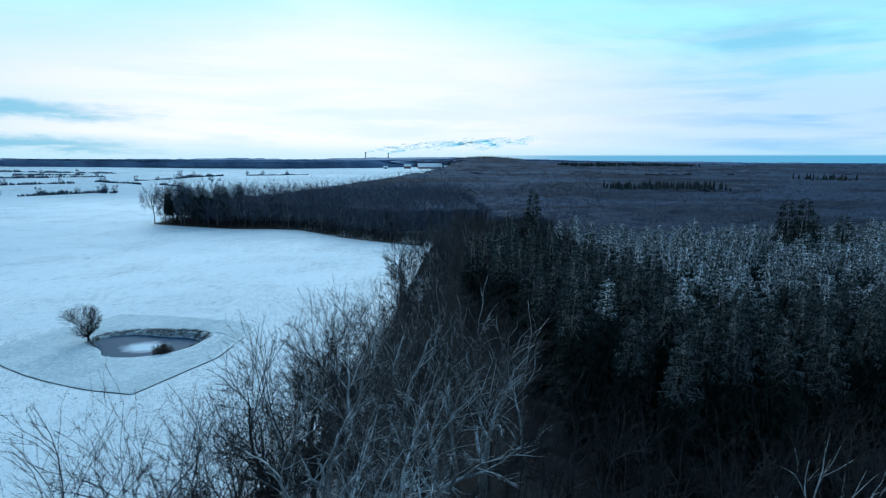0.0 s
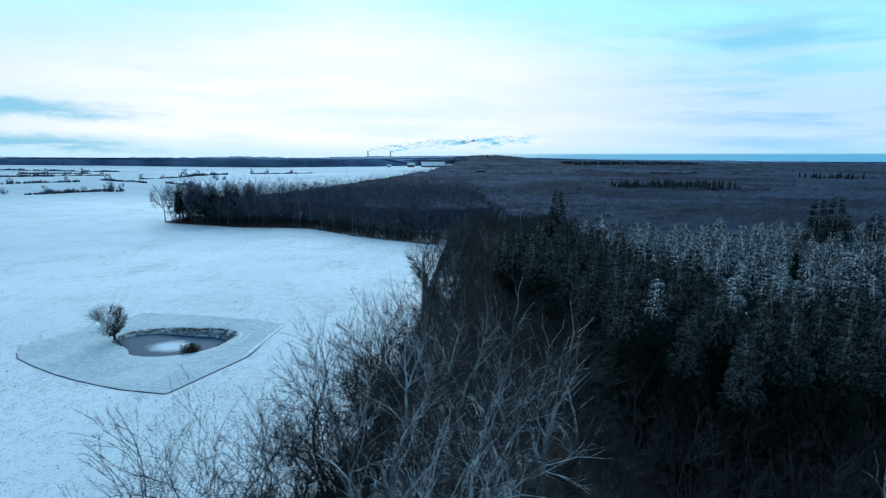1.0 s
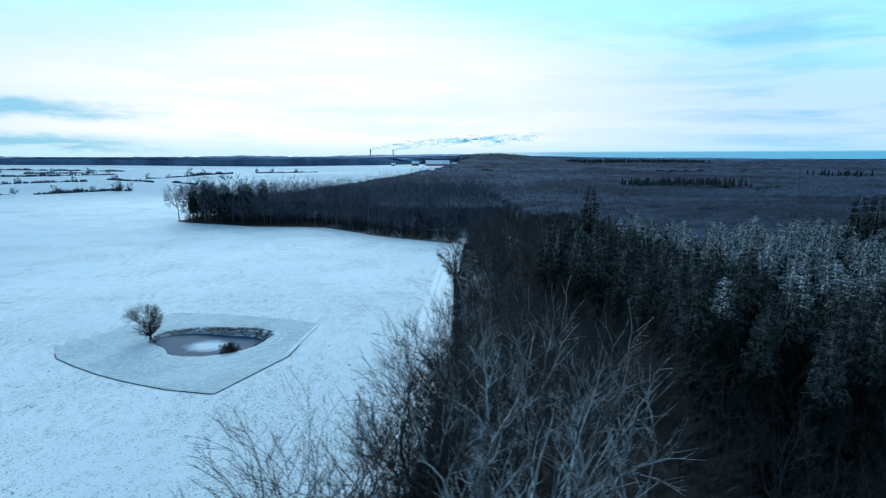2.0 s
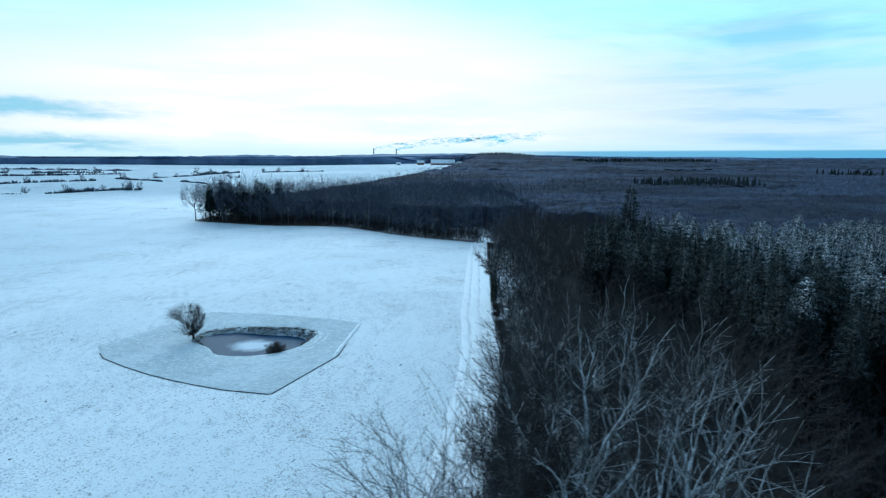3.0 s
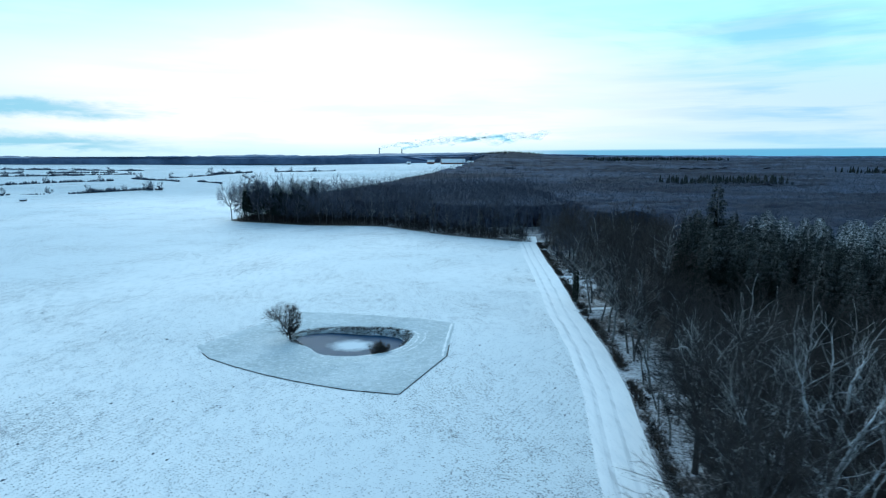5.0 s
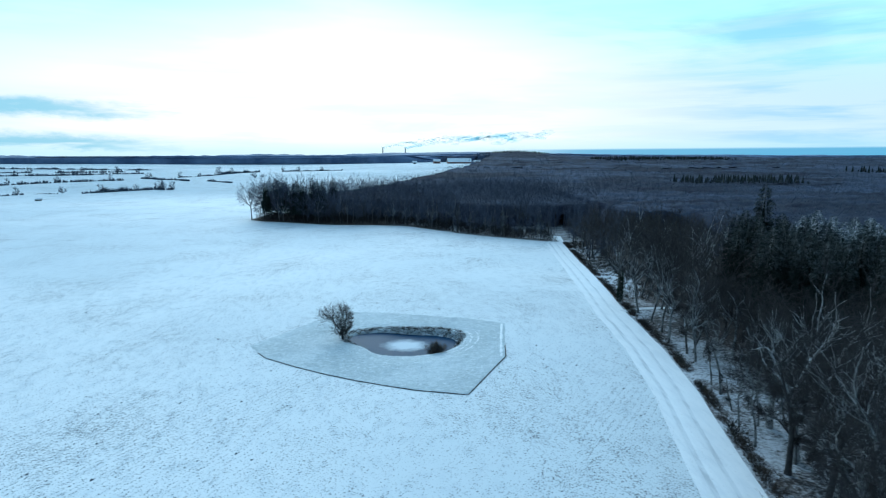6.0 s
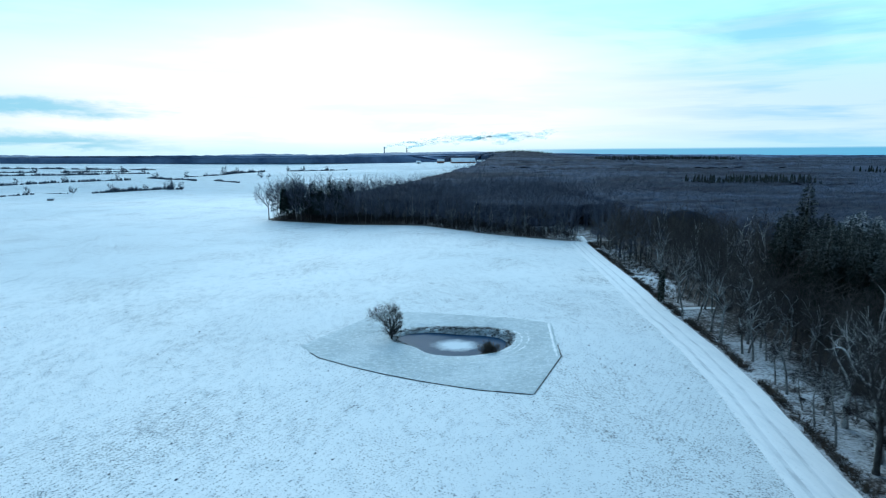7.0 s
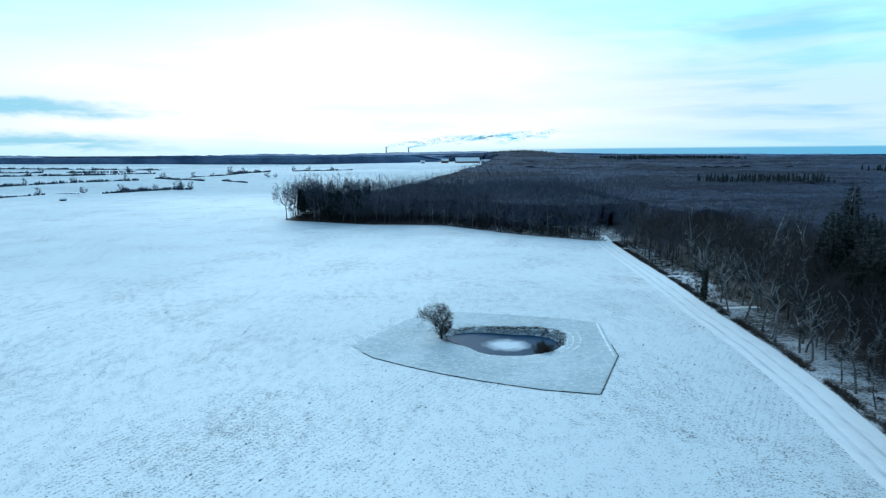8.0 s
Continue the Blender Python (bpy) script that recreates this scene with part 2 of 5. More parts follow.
def pond_ice():
    m, n, b = material("pond_ice")
    at = place_of(n)
    # a round of blown snow lies on the ice
    off = n.mapping(at, (1 / 4.3, 1 / 3.2, 0.0), (0, 0, 0), (53.0 / 4.3, -105.2 / 3.2, 0))
    dist = n.tree.nodes.new("ShaderNodeVectorMath")
    dist.operation = "LENGTH"
    n.link(off, dist.inputs[0])
    wob = n.math("MULTIPLY", n.math("SUBTRACT", n.noise(at, 0.6, 4.0, 0.6), 0.5), 0.7)
    snow = n.math("MULTIPLY", n.step(n.math("ADD", dist.outputs["Value"], wob), 1.20, 0.40), 0.92)
    film = n.math("MULTIPLY", n.step(n.noise(at, 0.35, 5.0, 0.65), 0.5, 0.8), 0.25)
    c = n.mix(film, (0.012, 0.056, 0.115), (0.08, 0.17, 0.26))
    n.link(n.mix(snow, c, (0.82, 0.86, 0.90)), b.inputs["Base Color"])
    n.link(n.math("ADD", n.math("MULTIPLY", snow, 0.35), 0.42), b.inputs["Roughness"])
    b.inputs["IOR"].default_value = 1.10
    bump(n, b, n.noise(at, 1.4, 3.0, 0.6), 0.08, 0.03)
    return m


def wood_canopy():
    """Massed bare twigs: stands coloured with the blue of distance haze, fine grain of the twigs."""
    m, n, b = material("massed_twigs")
    at = place_of(n)
    stands = n.noise(n.mapping(at, (0.55, 1.0, 0.0)), 0.009, 4.0, 0.55, 0.8)
    trees = n.noise(at, 0.11, 3.0, 0.55)
    grain = n.noise(n.mapping(at, (1.0, 1.0, 0.45)), 1.1, 4.0, 0.7)
    c = n.mix(n.step(stands, 0.40, 0.60), (0.0135, 0.019, 0.035), (0.058, 0.085, 0.140))
    c = n.mix(n.step(trees, 0.35, 0.65, 0.0, 0.55), c, (0.026, 0.027, 0.042))
    c = n.mix(n.step(grain, 0.45, 0.70, 0.0, 0.40), c, (0.056, 0.070, 0.108))
    n.link(c, b.inputs["Base Color"])
    b.inputs["Roughness"].default_value = 0.95
    b.inputs["Specular IOR Level"].default_value = 0.1
    bump(n, b, grain, 0.35, 0.3)
    return m


CANOPY = wood_canopy()
SNOW = ground_snow()
GRASS = frosted_grass()
TRACK = track_snow("track_snow", (0.86, 0.88, 0.90), (0.78, 0.81, 0.84))
RUT = track_snow("track_rut", (0.76, 0.79, 0.82), (0.56, 0.59, 0.62))
LITTER = forest_litter()
SOIL = varied("turned_soil", (0.035, 0.030, 0.027), (0.09, 0.08, 0.072), 2.5)
CLOD = varied("frozen_clods", (0.020, 0.030, 0.044), (0.085, 0.105, 0.14), 1.3)
BANK = varied("bank_tussock", (0.040, 0.033, 0.030), (0.11, 0.085, 0.070), 2.5, 0.9, (0.62, 0.66, 0.70), 0.8)
BRUSH = varied("brown_brush", (0.030, 0.024, 0.021), (0.085, 0.062, 0.048), 0.8)
BARK_PALE = bark("pale_bark", (0.17, 0.167, 0.164), (0.46, 0.46, 0.46), (0.82, 0.85, 0.88), 0.9)
BARK_DARK = bark("dark_bark", (0.016, 0.015, 0.016), (0.050, 0.047, 0.047), (0.60, 0.64, 0.70), 0.12)
BIRCH = bark("grey_bark", (0.05, 0.048, 0.047), (0.26, 0.26, 0.26), (0.66, 0.70, 0.75), 0.4)
TWIG = varied("fine_twigs", (0.013, 0.011, 0.012), (0.034, 0.028, 0.030), 0.6)
TWIG_BEECH = varied("beech_twigs", (0.026, 0.021, 0.021), (0.060, 0.048, 0.046), 0.6)
# the blue haze of distance is mixed into these twig colours
TWIG_HAZE = varied("hazed_far_twigs", (0.023, 0.031, 0.051), (0.045, 0.061, 0.098), 0.03, 0.9, (0.071, 0.098, 0.150), 0.40)
# far-edge twigs, lifted and blued in colour to stand for haze
TWIG_MID = varied("hazed_edge_twigs", (0.040, 0.047, 0.070), (0.078, 0.090, 0.130), 0.2)
# aerial haze put into the base colour of the horizon wood
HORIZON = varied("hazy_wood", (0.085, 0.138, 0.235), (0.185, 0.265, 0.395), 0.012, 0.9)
HEDGE = varied("hedge_twigs", (0.045, 0.066, 0.100), (0.085, 0.115, 0.165), 0.3)
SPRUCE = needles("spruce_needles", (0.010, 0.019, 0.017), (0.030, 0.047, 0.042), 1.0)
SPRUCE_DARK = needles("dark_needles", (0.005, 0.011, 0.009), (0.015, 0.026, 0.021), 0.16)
IVY = needles("ivy_leaves", (0.010, 0.018, 0.012), (0.025, 0.038, 0.026), 0.1)
ICE = pond_ice()
ROOF = varied("snowy_roof", (0.78, 0.81, 0.84), (0.86, 0.88, 0.90), 0.1, 0.7)
BRICK = varied("red_brick_wall", (0.28, 0.12, 0.09), (0.36, 0.17, 0.13), 0.3)
WHITE_WALL = varied("white_render", (0.62, 0.63, 0.64), (0.74, 0.74, 0.74), 0.3)
DOOR = varied("dark_door_paint", (0.05, 0.05, 0.055), (0.09, 0.09, 0.10), 0.6)
CONCRETE = varied("chimney_concrete", (0.22, 0.24, 0.27), (0.30, 0.32, 0.35), 0.02)


def smoke_material():
    m, n, b = material("smoke")
    b.inputs["Base Color"].default_value = (0.45, 0.60, 0.68, 1)
    b.inputs["Roughness"].default_value = 1.0
    thin = n.add("ShaderNodeBsdfTranslucent")
    thin.inputs["Color"].default_value = (0.42, 0.78, 0.86, 1)
    body = n.add("ShaderNodeMixShader", Fac=0.95)
    n.link(b.outputs[0], body.inputs[1])
    n.link(thin.outputs[0], body.inputs[2])
    clear = n.add("ShaderNodeBsdfTransparent")
    mixer = n.add("ShaderNodeMixShader")
    v = n.noise(place_of(n), 0.012, 4.0, 0.6)
    n.link(n.step(v, 0.34, 0.66, 0.03, 0.19), mixer.inputs[0])
    n.link(clear.outputs[0], mixer.inputs[1])
    n.link(body.outputs[0], mixer.inputs[2])
    out = [o for o in n.tree.nodes if o.bl_idname == "ShaderNodeOutputMaterial"][0]
    n.link(mixer.outputs[0], out.inputs[0])
    return m


SMOKE = smoke_material()


# ---------------------------------------------------------------- mesh helpers
def mesh_of(name, verts, faces, mats, index=None, smooth=False):
    """A mesh from an array of points and an array of triangles or quads."""
    verts, faces = np.asarray(verts, np.float32), np.asarray(faces, np.int32)
    me = bpy.data.meshes.new(name)
    me.vertices.add(len(verts))
    me.vertices.foreach_set("co", verts.ravel())
    k = faces.shape[1]
    me.loops.add(faces.size)
    me.loops.foreach_set("vertex_index", faces.ravel())
    me.polygons.add(len(faces))
    me.polygons.foreach_set("loop_start", np.arange(0, faces.size, k, dtype=np.int32))
    me.polygons.foreach_set("use_smooth", np.full(len(faces), smooth))
    for m in mats if isinstance(mats, (list, tuple)) else [mats]:
        me.materials.append(m)
    if index is not None:
        me.polygons.foreach_set("material_index", np.asarray(index, np.int32))
    me.update(calc_edges=True)
    return me


def part(name, data, parent, label=""):
    """Links a mesh as one part under a thing."""
    ob = new(name, data)
    ob.parent = parent
    return tagged(ob, label=label)


def thing(name, label, category, group="", at=(0, 0, 0)):
    ob = new(name)
    ob.empty_display_size = 0.3
    ob.matrix_basis = pose(*at)
    return tagged(ob, label, category, group)


def join(pieces):
    """Stacks (points, faces) pairs into one pair."""
    vs, fs, base = [], [], 0
    for v, f in pieces:
        vs.append(v)
        fs.append(np.asarray(f) + base)
        base += len(v)
    return np.concatenate(vs), np.concatenate(fs)


def smooth01(a, b, v):
    t = np.clip((np.asarray(v, float) - a) / (b - a), 0.0, 1.0)
    return t * t * (3 - 2 * t)


# ---------------------------------------------------------------- the lie of the land
POND = (-53.3, 105.1)


def pond_reach(x, y):
    """1 at the water's edge, less inside, more outside."""
    dx, dy = np.asarray(x, float) - POND[0], np.asarray(y, float) - POND[1]
    a = np.arctan2(dy / 6.8, dx / 9.8)
    r = np.hypot(dx / 9.8, dy / 6.8)
    shape = 1.0 + 0.08 * np.sin(a + 0.55) - 0.13 * np.sin(2 * a + 0.1) + 0.107 * np.sin(3 * a + 0.35) - 0.045 * np.cos(4 * a)
    return r / shape


def land(x, y):
    x, y = np.asarray(x, float), np.asarray(y, float)
    # level beside the wood, a gentle fall towards the open side
    z = 1.2 - 0.47 * (np.logaddexp(0, -(x + 36.0) / 9.0) - np.logaddexp(0, -(x + 112.0) / 9.0))
    z = z - 1.7 * smooth01(130, 240, y) * smooth01(-120, -20, x)
    z = z - 4.0 * smooth01(330, 640, y) + smooth01(700, 1500, y) * (3.0 + 6.0 * smooth01(-500, 0, x))
    z = z - 9.0 * smooth01(1500, 3200, y) * smooth01(500, 1500, x) - 14.0 * smooth01(2300, 3000, y) * smooth01(-600, -1200, x)
    z = z + 6.0 * smooth01(1700, 2400, y) * smooth01(-1500, -500, x) * smooth01(900, 300, x)
    z = z + 14.0 * np.exp(-((x - 232) / 120) ** 2 - ((y - 1760) / 170) ** 2)
    z = z + 0.8 * np.sin(x * 0.013 + 1.0) * np.sin(y * 0.011) * smooth01(150, 500, y + np.abs(x))
    z = z + 2.0 * np.sin(x * 0.0041 + 0.6) * np.sin(y * 0.0047 + 1.1) * smooth01(500, 1200, y + np.abs(x))
    r = pond_reach(x, y)
    # shallow hollow round the pond, then the bank and the bed
    z = z - 0.25 * smooth01(1.7, 1.10, r) - 1.5 * smooth01(1.10, 0.93, r)
    return z


def ground_z(x, y):
    return float(land(x, y))


def spline(points, n):
    """An even run of n points on a smooth line through the given ones."""
    p = np.asarray(points, float)
    t = np.concatenate([[0], np.cumsum(np.hypot(*np.diff(p[:, :2], axis=0).T))])
    u = np.linspace(0, t[-1], n)
    m = np.gradient(p, t, axis=0)
    k = np.clip(np.searchsorted(t, u, "right") - 1, 0, len(t) - 2)
    h = (t[k + 1] - t[k])[:, None]
    s = ((u - t[k]) / h[:, 0])[:, None]
    return ((2 * s**3 - 3 * s**2 + 1) * p[k] + (s**3 - 2 * s**2 + s) * h * m[k]
            + (-2 * s**3 + 3 * s**2) * p[k + 1] + (s**3 - s**2) * h * m[k + 1])


# margin of the wood: beside the track, round the far block, and away to the horizon
EDGE_Y = [-260, -60, 10, 36, 55, 70, 79, 97, 117, 135, 180, 222]
EDGE_X = [-60, -36, -25.5, -20.8, -15.8, -12.8, -10.9, -8.3, -6.9, -4.9, 0.0, 5.0]
BACK_Y = [222, 235, 248, 265, 278, 286, 290, 302, 314, 320, 372, 400, 1400, 1640, 1760, 1800, 4600]
BACK_X = [3, -17, -33, -47, -58, -77, -96, -117, -145, -145, -126, -100, 92, 130, -300, -3000, -4400]


def edge_x(y):
    """Where the wood begins, at y."""
    y = np.asarray(y, float)
    return np.where(y < 222, np.interp(y, EDGE_Y, EDGE_X), np.interp(y, BACK_Y, BACK_X))


def graded(*spans):
    """Coordinates with a spacing for each span: (from, to, step)."""
    out = []
    for a, b, s in spans:
        out.append(np.arange(a, b, s))
    return np.unique(np.round(np.concatenate(out + [[spans[-1][1]]]), 4))


def sheet(xs, ys):
    """Quads of a grid of len(ys) rows and len(xs) columns."""
    nx, ny = len(xs), len(ys)
    k = np.arange((ny - 1) * (nx - 1))
    i, j = k // (nx - 1), k % (nx - 1)
    a = i * nx + j
    return np.stack([a, a + 1, a + nx + 1, a + nx], 1)


def build_ground():
    xs = graded((-4600, -1000, 200), (-1000, -300, 35), (-300, -110, 10), (-110, -76, 2.0), (-76, -32, 0.8), (-32, 40, 3), (40, 300, 20), (300, 4600, 200))
    ys = graded((-600, -40, 40), (-40, 60, 5), (60, 92, 2.0), (92, 124, 0.8), (124, 330, 5), (330, 1000, 20), (1000, 2600, 60), (2600, 4900, 150))
    gx, gy = np.meshgrid(xs, ys)
    v = np.stack([gx.ravel(), gy.ravel(), land(gx, gy).ravel()], 1)
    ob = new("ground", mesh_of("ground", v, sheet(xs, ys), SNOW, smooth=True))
    tagged(ob, "snow-covered stubble field with dark clods showing through", "field", kind="structure")


def build_forest_floor():
    ys = graded((-260, 20, 14), (20, 140, 2.5), (140, 330, 4), (330, 420, 10), (420, 1000, 30), (1000, 1640, 80))
    us = np.concatenate([np.linspace(0, 40, 33), np.linspace(44, 200, 30), np.linspace(220, 4500, 40)])
    gx = edge_x(ys)[:, None] + us[None, :] - 0.2
    rough = np.array([noise.noise(Vector((y * 0.35, 7.0, 0))) for y in ys])
    gx[:, 0] += 0.6 * rough
    gy = np.repeat(ys[:, None], len(us), 1)
    lift = 0.07 + 1.2 * smooth01(250, 1200, gy + np.abs(gx))
    v = np.stack([gx.ravel(), gy.ravel(), (land(gx, gy) + lift).ravel()], 1)
    ob = new("forest_floor", mesh_of("forest_floor", v, sheet(us, ys), LITTER, smooth=True))
    tagged(ob, "brown leaf litter with patches of thin snow", "forest floor", kind="structure")


def build_track():
    ys = graded((-200, 20, 6), (20, 150, 1.5), (150, 238, 2.5))
    across = np.array([-6.6, -5.5, -5.2, -4.6, -4.3, -3.6, -3.3, -2.9, -2.4, -2.0, -1.0, 0.1])
    dip = np.array([0.0, 0.02, -0.02, -0.02, 0.03, 0.04, 0.04, 0.01, 0.01, 0.04, 0.04, 0.02])
    line = np.where(ys < 222, np.interp(ys, EDGE_Y, EDGE_X), 6.0 + (ys - 222) * 0.16)
    wob = np.array([0.25 * noise.noise(Vector((y * 0.09, 3.3, 0))) for y in ys])
    gx = line[:, None] + across[None, :] + wob[:, None]
    gy = np.repeat(ys[:, None], len(across), 1)
    gz = land(gx, gy) + dip[None, :] + 0.10
    gz[:, 0] = land(gx[:, 0], gy[:, 0]) - 0.02
    v = np.stack([gx.ravel(), gy.ravel(), gz.ravel()], 1)
    f = sheet(across, ys)
    col = np.arange(len(f)) % (len(across) - 1)
    rut = np.isin(col, (2, 7)).astype(int)
    ob = new("farm_track", mesh_of("farm_track", v, f, [TRACK, RUT], rut, smooth=True))
    tagged(ob, "snow-covered farm track with two worn wheel ruts", "track", kind="structure")


def build_spur():
    """A short side track that leaves the farm track into the wood."""
    run = spline([(-7.2, 119.6), (-4.5, 121.0), (-1.0, 121.6), (4.5, 121.8)], 30)
    tan = np.gradient(run, axis=0)
    tan /= np.linalg.norm(tan, axis=1)[:, None]
    side = np.stack([-tan[:, 1], tan[:, 0]], 1)
    across = np.array([-0.8, -0.4, 0.0, 0.4, 0.8])
    lift = np.array([0.06, 0.12, 0.15, 0.12, 0.06])
    g = run[:, None] + side[:, None] * across[None, :, None]
    z = land(g[..., 0], g[..., 1]) + lift[None, :] + 0.04
    v = np.concatenate([g, z[..., None]], 2).reshape(-1, 3)
    ob = new("side_track", mesh_of("side_track", v, sheet(across, np.arange(len(run))), RUT, smooth=True))
    tagged(ob, "narrow snow-covered side track into the wood", "track", kind="structure")


PLOT = [(-82.5, 107.0), (-77.5, 99.9), (-71.4, 95.0), (-65.5, 90.8), (-60.0, 87.4), (-55.1, 84.8), (-51.1, 82.8), (-43.4, 80.3),
        (-35.9, 94.7), (-35.2, 100.4), (-33.3, 113.0), (-39.2, 116.5), (-49.0, 120.5), (-59.3, 124.5), (-68.3, 127.2)]


def build_plot():
    """The unploughed rough grass round the pond, from its outline in to the water."""
    p = np.asarray(PLOT + PLOT[:1])
    seg = np.hypot(*np.diff(p, axis=0).T)
    t = np.concatenate([[0], np.cumsum(seg)])
    u = np.linspace(0, t[-1], 240, endpoint=False)
    ring = np.stack([np.interp(u, t, p[:, 0]), np.interp(u, t, p[:, 1])], 1)
    rng = np.random.default_rng(5)
    ring += rng.normal(0, 0.07, ring.shape)
    mid = np.array(POND)
    v = []
    steps = np.concatenate([[1.0, 0.985], np.linspace(0.96, 0.0, 46)])
    # inner end of each spoke: just under the ice
    ang = np.arctan2(ring[:, 1] - mid[1], ring[:, 0] - mid[0])
    inner = []
    for a in ang:
        d = np.array([math.cos(a), math.sin(a)])
        k = 1.0 / float(pond_reach(mid[0] + d[0], mid[1] + d[1]))
        inner.append(mid + d * k * 0.95)
    inner = np.array(inner)
    for s in steps:
        v.append(inner + (ring - inner) * s)
    v = np.array(v)
    z = land(v[..., 0], v[..., 1]) + 0.06
    tuft = rng.normal(0, 0.035, z.shape)
    z = z + tuft
    z[0] -= 0.10
    pts = np.concatenate([v, z[..., None]], 2).reshape(-1, 3)
    n, f = len(ring), []
    for i in range(len(steps) - 1):
        for j in range(n):
            a, b = i * n + j, i * n + (j + 1) % n
            f.append((a, b, b + n, a + n))
    ob = new("grass_plot", mesh_of("grass_plot", pts, f, GRASS, smooth=True))
    tagged(ob, "frosted grey-green rough grass round the pond", "grass", kind="structure")


def ridge(line, width, height, rng, gap=0.0):
    """A low broken ridge of soil along a line."""
    n = len(line)
    tan = np.gradient(line, axis=0)
    tan /= np.linalg.norm(tan, axis=1)[:, None]
    side = np.stack([-tan[:, 1], tan[:, 0]], 1)
    prof = np.array([(-1, -0.06), (-0.55, 0.6), (0.0, 1.0), (0.6, 0.5), (1, -0.06)])
    w = width * rng.uniform(0.65, 1.25, n)
    h = height * rng.uniform(0.35, 1.2, n) * (rng.random(n) > gap)
    v = []
    for a, b in prof:
        xy = line + side * (w * a)[:, None]
        v.append(np.column_stack([xy, land(xy[:, 0], xy[:, 1]) + 0.05 + h * b]))
    v = np.stack(v, 1).reshape(-1, 3)
    return v, sheet(np.arange(5), np.arange(n))


def dense(points, step):
    p = np.asarray(points, float)
    t = np.concatenate([[0], np.cumsum(np.hypot(*np.diff(p, axis=0).T))])
    u = np.arange(0, t[-1], step)
    return np.stack([np.interp(u, t, p[:, 0]), np.interp(u, t, p[:, 1])], 1)


def build_furrow():
    rng = np.random.default_rng(8)
    a = ridge(dense([(-79.6, 102.8)] + PLOT[1:8], 0.22), 0.10, 0.09, rng, 0.12)
    b = ridge(dense(PLOT[7:10], 0.22), 0.10, 0.10, rng, 0.08)
    ob = new("furrow", mesh_of("furrow", *join([a, b]), SOIL))
    tagged(ob, "dark turned-soil furrow along the edge of the grass", "furrow", kind="structure")
    c = ridge(dense([(p[0] - 0.7, p[1]) for p in PLOT[8:11]], 0.5), 0.28, 0.09, rng)
    ob = new("snow_ridge", mesh_of("snow_ridge", *c, ROOF, smooth=True))
    tagged(ob, "low ridge of drifted snow along the grass edge", "snow", kind="structure")


def build_pond():
    n = 96
    a = np.linspace(0, 2 * np.pi, n, endpoint=False)
    d = np.stack([np.cos(a), np.sin(a)], 1)
    k = 1.0 / pond_reach(POND[0] + d[:, 0], POND[1] + d[:, 1])
    rim = np.array(POND) + d * k[:, None] * 1.03
    z = ground_z(*POND) + 0.80
    rings = [np.column_stack([np.array(POND) + (rim - np.array(POND)) * s, np.full(n, z)]) for s in (1.0, 0.66, 0.33, 0.04)]
    f = []
    for i in range(3):
        for j in range(n):
            f.append((i * n + j, i * n + (j + 1) % n, (i + 1) * n + (j + 1) % n, (i + 1) * n + j))
    rings.append(np.array([[POND[0], POND[1], z]]))
    inner = [(3 * n + j, 3 * n + j + 1, 3 * n + (j + 2) % n, 4 * n) for j in range(0, n, 2)]
    f.extend(inner)
    ob = new("pond", mesh_of("pond", np.concatenate(rings), f, ICE, smooth=True))
    tagged(ob, "frozen dark pond with a round of snow on the ice", "pond", kind="structure")


build_ground()
build_forest_floor()
build_track()
build_spur()
build_plot()
build_furrow()
build_pond()


# ---------------------------------------------------------------- branching
def unit(v):
    return v / np.maximum(np.linalg.norm(v, axis=-1, keepdims=True), 1e-9)


def tubes(runs, sides):
    """Tubes of equal point count: runs is (n, k, 3) points with (n, k) radii; the last ring closes to a tip."""
    pts, rad = runs
    n, k, _ = pts.shape
    tan = unit(np.gradient(pts, axis=1))
    ref = np.where(np.abs(tan[..., 2:3]) > 0.8, np.array([1.0, 0.2, 0.0]), np.array([0.1, 0.0, 1.0]))
    u = unit(np.cross(tan, ref))
    w = np.cross(tan, u)
    ang = np.arange(sides) * 2 * np.pi / sides
    ring = u[:, :, None, :] * np.cos(ang)[None, None, :, None] + w[:, :, None, :] * np.sin(ang)[None, None, :, None]
    v = pts[:, :, None, :] + ring * rad[:, :, None, None]
    v = v.reshape(-1, 3)
    t, s, r = np.meshgrid(np.arange(n), np.arange(k - 1), np.arange(sides), indexing="ij")
    a = (t * k + s) * sides + r
    b = (t * k + s) * sides + (r + 1) % sides
    f1 = np.stack([a, b, b + sides], -1).reshape(-1, 3)
    f2 = np.stack([a, b + sides, a + sides], -1).reshape(-1, 3)
    return v, np.concatenate([f1, f2])


def spikes(p0, p1, r):
    """Three-sided tapering twigs."""
    n = len(p0)
    tan = unit(p1 - p0)
    ref = np.where(np.abs(tan[:, 2:3]) > 0.8, np.array([1.0, 0.2, 0.0]), np.array([0.1, 0.0, 1.0]))
    u = unit(np.cross(tan, ref))
    w = np.cross(tan, u)
    v = [p0 + (u * math.cos(a) + w * math.sin(a)) * np.reshape(r, (-1, 1)) for a in (0, 2.094, 4.189)] + [p1]
    v = np.stack(v, 1).reshape(-1, 3)
    b = np.arange(n)[:, None] * 4
    f = np.concatenate([b + np.array([[0, 1, 3]]), b + np.array([[1, 2, 3]]), b + np.array([[2, 0, 3]])])
    return v, f


